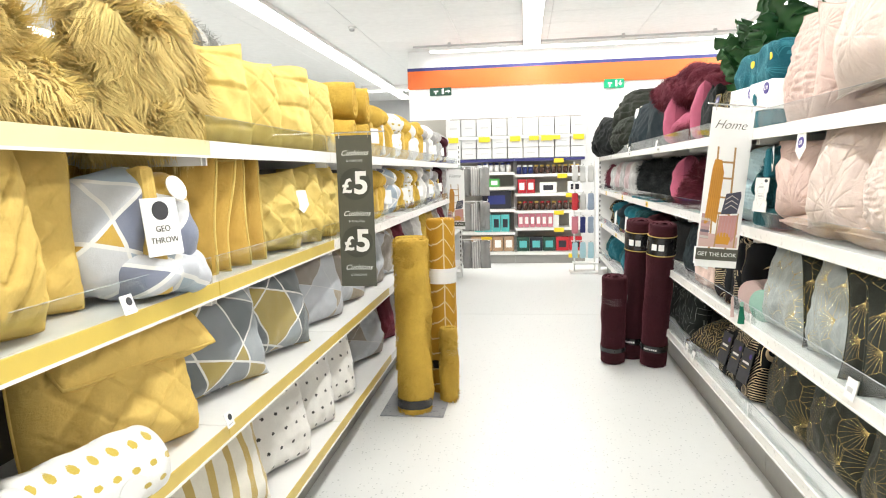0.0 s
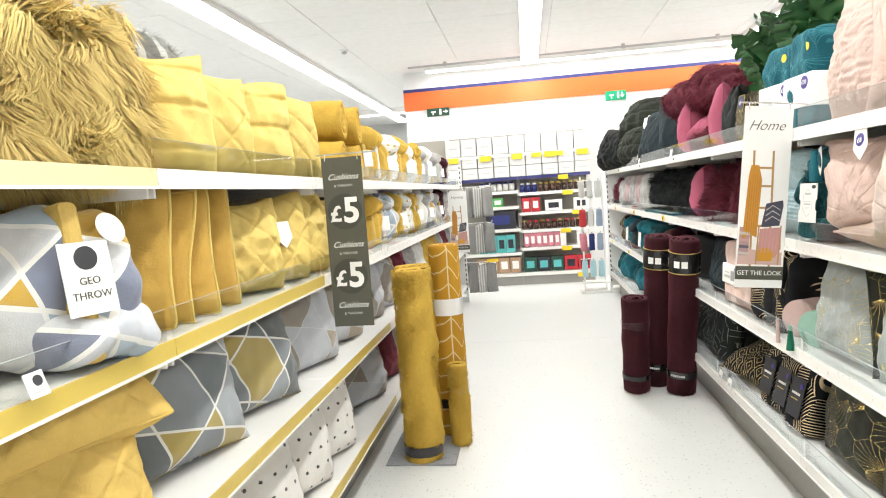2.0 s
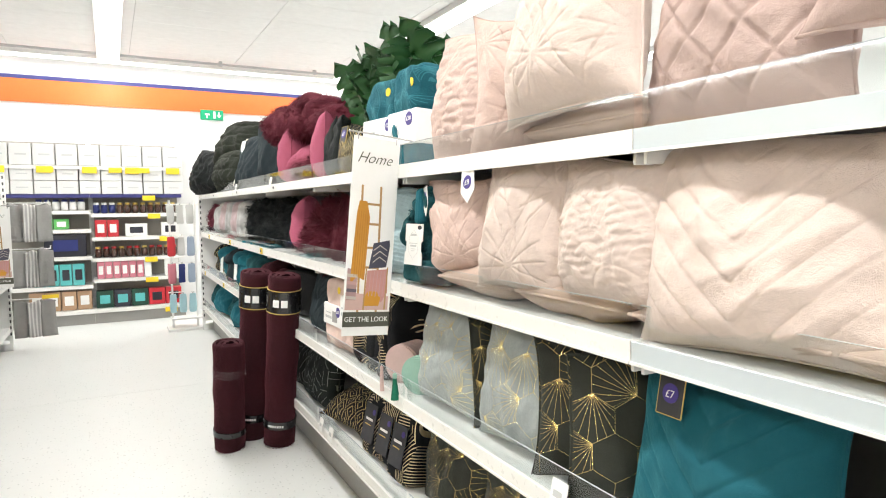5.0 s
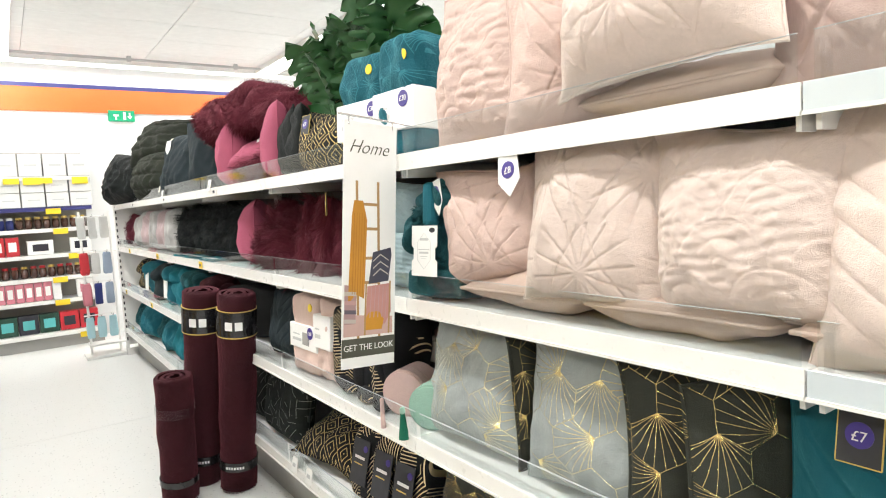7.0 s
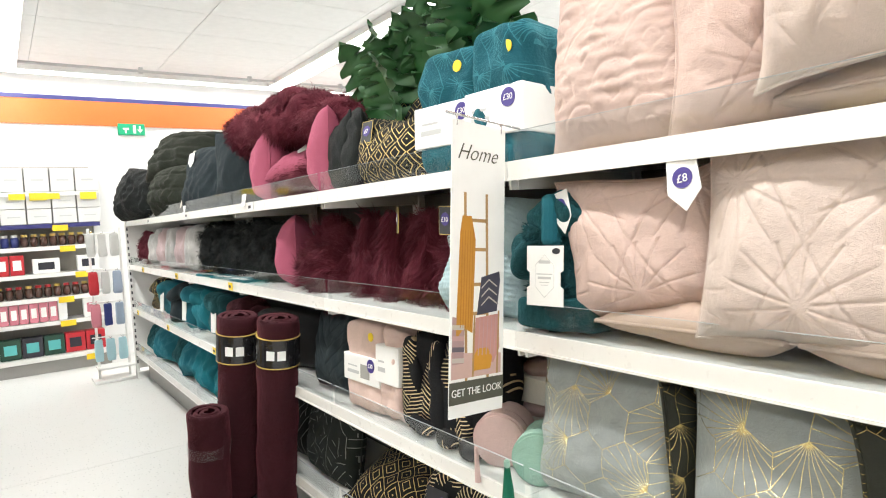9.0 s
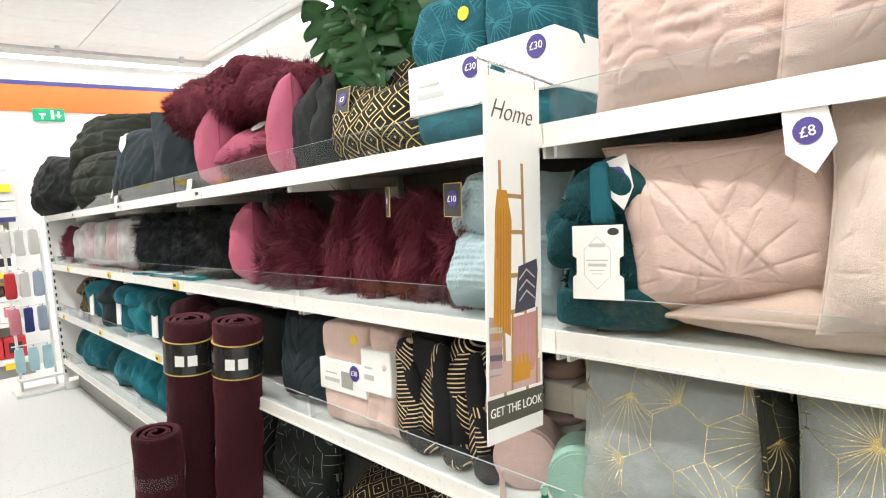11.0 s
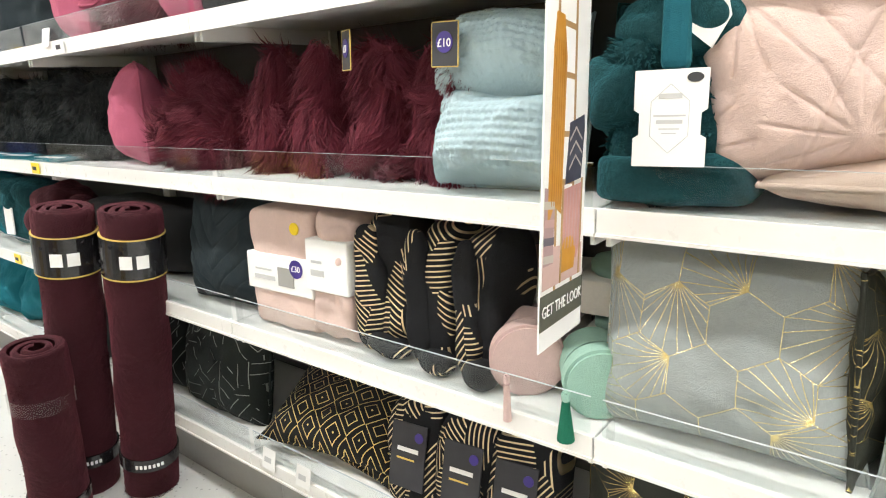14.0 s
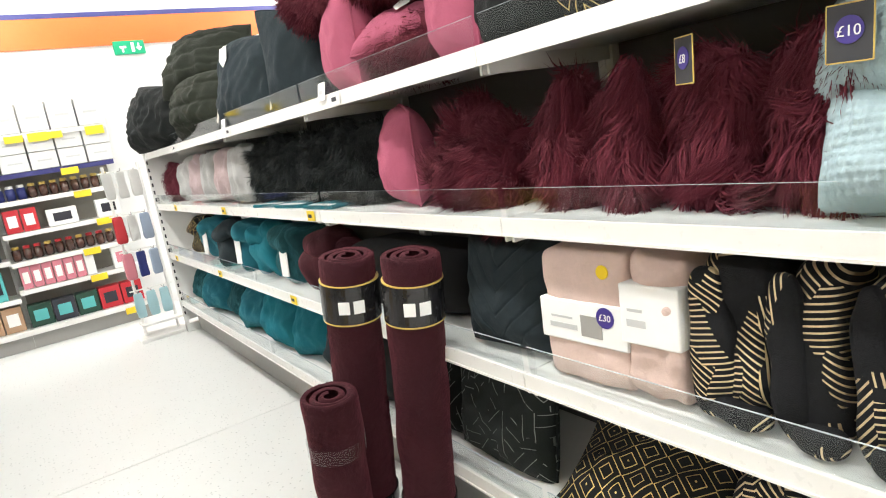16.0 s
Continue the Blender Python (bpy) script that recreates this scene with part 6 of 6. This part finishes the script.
# ---- the wall shelving beyond the aisle ----
FAR_Y = 9.5
FAR_BACK = plain("taupe_back_panel", (0.34, 0.32, 0.28), 0.6)


def far_bay(x0, x1, levels, label):
    ob = thing("wall_shelving", label, "shelving", pose((x0 + x1) / 2, FAR_Y, 0), group="wall shelving")
    a = (x1 - x0) / 2 - 0.001
    part("back_panel", boxb(-a, a, 0.44, 0.46, 0.1, 2.15), FAR_BACK, ob)
    part("plinth", boxb(-a, a, 0.05, 0.07, 0, 0.12), PLINTH, ob)
    for e in (-a, a - 0.025):
        part("upright", boxb(e, e + 0.025, 0.41, 0.439, 0, 2.2), METAL, ob)
    for z in levels:
        dp = 0.0 if z < 0.3 else 0.08
        sh = part("shelf", boxb(-a, a, dp + 0.006, 0.438, z - 0.03, z, 0.003), METAL, ob)
        part("price_rail", boxb(-a, a, dp, dp + 0.0055, z - 0.04, z + 0.002), RAIL if z < 1.5 or z > 1.6 else NAVY, sh)
    return ob


far_bay(-0.08, 0.92, (0.17, 0.52, 0.77, 1.02, 1.3, 1.53, 1.86), "white wall shelving bay filled with boxed gifts")
far_bay(-1.08, -0.08, (0.17, 0.46, 0.8, 1.12, 1.34, 1.53, 1.86), "white wall shelving bay filled with boxed gifts")
far_bay(-2.08, -1.08, (0.17, 0.46, 0.8, 1.12, 1.34, 1.53, 1.86), "white wall shelving bay, mostly hidden")


def carton(x, z, w, h, d, mat, label, card=None, group="boxed gifts", window=None):
    ob = thing("gift_box", label, "box", pose(x, FAR_Y + 0.1 + d / 2, z + 0.003), group=group)
    part("carton", boxb(-w / 2, w / 2, -d / 2, d / 2, 0, h, 0.003), mat, ob)
    if card:
        part("price_card", boxb(-w * 0.36, w * 0.36, -d / 2 - 0.03, -d / 2 - 0.028, h * 0.55, h * 1.05), card, ob, "yellow price card")
    if window:
        part("window", boxb(-w * 0.3, w * 0.3, -d / 2 - 0.002, -d / 2 + 0.001, h * 0.25, h * 0.75), window, ob)
    return ob


CARTON = plain("matt_white_carton", (0.66, 0.655, 0.64), 0.6)
for row, (z, hh) in enumerate(((1.864, 0.24), (1.534, 0.15), (1.69, 0.15))):
    for k in range(9):
        x = -0.97 + k * 0.225
        if x > 0.88:
            continue
        c = carton(x, z, 0.212, hh, 0.26, CARTON, "white gift box printed with grey script", TICKET if (row == 2 and k % 2 == 0) else None, "white gift boxes")
        part("print", boxb(-0.05, 0.06, -0.132, -0.1295, hh * 0.45, hh * 0.53), GRID, c)
C1 = plain("navy_carton", (0.02, 0.03, 0.16), 0.4)
C2 = plain("brown_bottle", (0.07, 0.025, 0.015), 0.25, coat=0.5)
C3 = plain("red_carton", (0.5, 0.02, 0.03), 0.4)
C4 = plain("pink_carton", (0.6, 0.2, 0.25), 0.4)
C5 = plain("dark_green_carton", (0.01, 0.05, 0.03), 0.4)
C6 = plain("turquoise_carton", (0.1, 0.45, 0.45), 0.4)
C7 = plain("tan_carton", (0.4, 0.25, 0.15), 0.4)
C8 = plain("black_carton", (0.02, 0.02, 0.03), 0.4)


def jar(x, z, r, h, mat, lid, label):
    ob = thing("jar", label, "jar", pose(x, FAR_Y + 0.2, z + 0.003), group="jars and bottles")
    part("body", cyl(r, h * 0.78, 16, 0, 0.006), mat, ob, smooth=True)
    part("lid", cyl(r * 0.8, h * 0.2, 16, h * 0.782, 0.004), lid, ob, "screw lid")


for k in range(11):
    jar(-0.02 + k * 0.084, 1.302, 0.036, 0.13, C1 if k < 3 else C2, PAPER if k < 3 else GOLDC, "small glass gift jar with a lid")
    jar(-0.02 + k * 0.084, 0.772, 0.036, 0.13, C2, C3 if k % 3 else GOLDC, "dark glass gift jar with a lid")
for k in range(6):
    jar(-0.6 + k * 0.085, 1.342, 0.038, 0.13, PAPER, C1, "white gift jar with a navy lid")
for k in range(2):
    carton(0.02 + k * 0.13, 1.022, 0.12, 0.2, 0.1, C3, "red and white boxed gift set", window=PAPER)
carton(0.4, 1.022, 0.24, 0.15, 0.12, PAPER, "white boxed gift set with a window", window=C8)
carton(0.78, 1.022, 0.2, 0.16, 0.12, PAPER, "white boxed gift set", window=C8)
for k in range(7):
    carton(0.0 + k * 0.085, 0.522, 0.078, 0.2, 0.08, C4 if k < 6 else PAPER, "small pink boxed gift set", window=PAPER)
carton(0.78, 0.522, 0.16, 0.2, 0.1, PAPER, "white and pink boxed gift set", window=C4)
for k, mt in enumerate((C5, C8, C5, C3, C3)):
    carton(0.03 + k * 0.19, 0.172, 0.18, 0.2, 0.15, mt, "dark green boxed gift set" if k < 3 else "red boxed gift set", window=(C6 if k < 3 else C8))
for k in range(3):
    carton(-0.7 + k * 0.16, 1.122, 0.15, 0.12, 0.1, plain("green_carton_%d" % k, (0.1, 0.4, 0.1), 0.4), "green and white boxed gift set", window=PAPER)
carton(-0.35, 0.802, 0.42, 0.26, 0.2, C8, "dark blue boxed gift set with a round print", window=C1)
for k in range(4):
    carton(-0.62 + k * 0.13, 0.462, 0.12, 0.25, 0.1, C6, "turquoise boxed gift set", window=C8)
for k in range(4):
    carton(-0.66 + k * 0.16, 0.172, 0.15, 0.22, 0.12, C7, "tan boxed gift set", window=PAPER)
for k, (x, z) in enumerate(((0.55, 1.5), (0.6, 1.28), (0.55, 0.75), (0.72, 1.0), (0.55, 0.5), (0.75, 0.13), (-0.5, 1.83), (0.2, 1.83), (0.5, 1.83))):
    ob = thing("shelf_ticket", "yellow price ticket on the shelf edge", "price ticket", pose(x, FAR_Y + (0.072 if z > 0.3 else -0.008), z - 0.045), group="yellow tickets")
    part("card", boxb(-0.07, 0.07, -0.001, 0.001, 0, 0.06), TICKET, ob)


# ---- the run ends: hanging towels and a wire stand ----
def towel(x, y, z, w, h, mat, label, seed, rz):
    v, f = sheet_data(w, h, ((0.0, -h), (0.0, -h * 0.5), (-0.004, -0.05), (0.01, 0.0), (0.025, -0.05), (0.03, -h * 0.9)), 18, 26, 0.018, seed, 0.006)
    return thing("hanging_towel", label, "towel", pose(x, y, z, 0, 0, rz), "hanging towels", data=mesh_of("hanging_towel", v, f, mat))


ob = thing("towel_rail", "white wire towel hooks fixed on the end frame", "hooks", pose(-0.76, L_END - 0.06, 0))
for z in (1.42, 0.98, 0.5):
    part("hook", rods((((0, 0, z), (0.36, -0.02, z)), ((0.36, -0.02, z), (0.36, -0.02, z + 0.03))), 0.005), METAL, ob)
for k in range(9):
    zi, xi = k // 3, k % 3
    towel(-0.66 + xi * 0.11, L_END - 0.075 + 0.004 * xi, (1.42, 0.98, 0.5)[zi] + 0.008, 0.13, 0.38, STRIPE_T if (k + zi) % 2 else TOWEL, "grey striped tea towel hanging folded", 600 + k, 20)
ob = thing("shelf_ticket", "yellow price ticket on a hook", "price ticket", pose(-0.42, L_END - 0.12, 0.5), group="yellow tickets")
part("card", boxb(-0.07, 0.07, -0.001, 0.001, 0, 0.035), TICKET, ob)

ST_X, ST_Y = 0.86, R_END + 0.18
ob = thing("wire_stand", "white wire display stand with hooks and low feet", "display stand", pose(ST_X, ST_Y, 0))
for e in (-0.16, 0.1):
    part("post", rods((((e, 0, 0.02), (e, 0, 1.45)),), 0.012, 10), METAL, ob)
part("foot", boxb(-0.22, 0.16, -0.14, 0.14, 0, 0.03, 0.006), METAL, ob)
part("base_tray", boxb(-0.18, 0.14, -0.1, 0.1, 0.12, 0.14, 0.004), METAL, ob)
for z in (1.4, 1.05, 0.75, 0.42):
    part("cross_bar", rods((((-0.2, 0, z), (0.14, 0, z)),), 0.006), METAL, ob)
    for x in (-0.16, -0.06, 0.04):
        part("hook", rods((((x, 0, z), (x, -0.16, z)), ((x, -0.16, z), (x, -0.17, z + 0.02))), 0.003), STEEL, ob)
HANG = ((plain("pale_grey_pack", (0.58, 0.57, 0.55), 0.4), "pale grey"), (plain("slate_blue_pack", (0.3, 0.36, 0.46), 0.4), "slate blue"), (C3, "red"), (C4, "pink"), (C1, "blue"), (plain("aqua_pack", (0.4, 0.62, 0.68), 0.4), "aqua"))
for zi, z in enumerate((1.4, 1.05, 0.75, 0.42)):
    for k in range(3):
        mt, nm = (HANG[0], HANG[0], HANG[0], HANG[2], HANG[0], HANG[1], HANG[3], HANG[4], HANG[1], HANG[5], HANG[5], HANG[5])[zi * 3 + k]
        soft("hanging_pack", "small " + nm + " hanging pack on a hook", "pack", mt, pose(ST_X - 0.16 + k * 0.1, ST_Y - 0.1, z - 0.215), 0.072, 0.21, 0.035, 9, 10, 0.006, 620 + zi * 3 + k, group="hanging packs")

# ---- price tickets along the shelf edges ----
for k in range(9):
    lvl, y = k % 3, 4.9 + k * 0.41
    ob = thing("shelf_ticket", "yellow price ticket on the shelf edge", "price ticket", pose(0.9945, y, R_LEVELS[lvl] + 0.004, 0, 0, -90), group="yellow tickets")
    part("card", boxb(-0.035, 0.035, -0.001, 0.001, 0, 0.04), TICKET if k % 3 else PAPER, ob)
    part("print", boxb(-0.025, 0.01, -0.0016, -0.0009, 0.012, 0.026), INK, ob)
for k, (y, lvl) in enumerate(((3.9, 3), (4.05, 3), (2.2, 2), (5.0, 0), (6.2, 0))):
    ob = thing("ticket_holder", "clear plastic ticket holder on the shelf edge", "ticket holder", pose(0.992, y, R_LEVELS[lvl] + 0.03, -12, 0, -90), group="ticket holders")
    part("sleeve", boxb(-0.028, 0.028, -0.001, 0.001, 0, 0.06), PAPER, ob)
    part("print", boxb(-0.018, 0.012, -0.0017, -0.0009, 0.02, 0.035), GRID, ob)
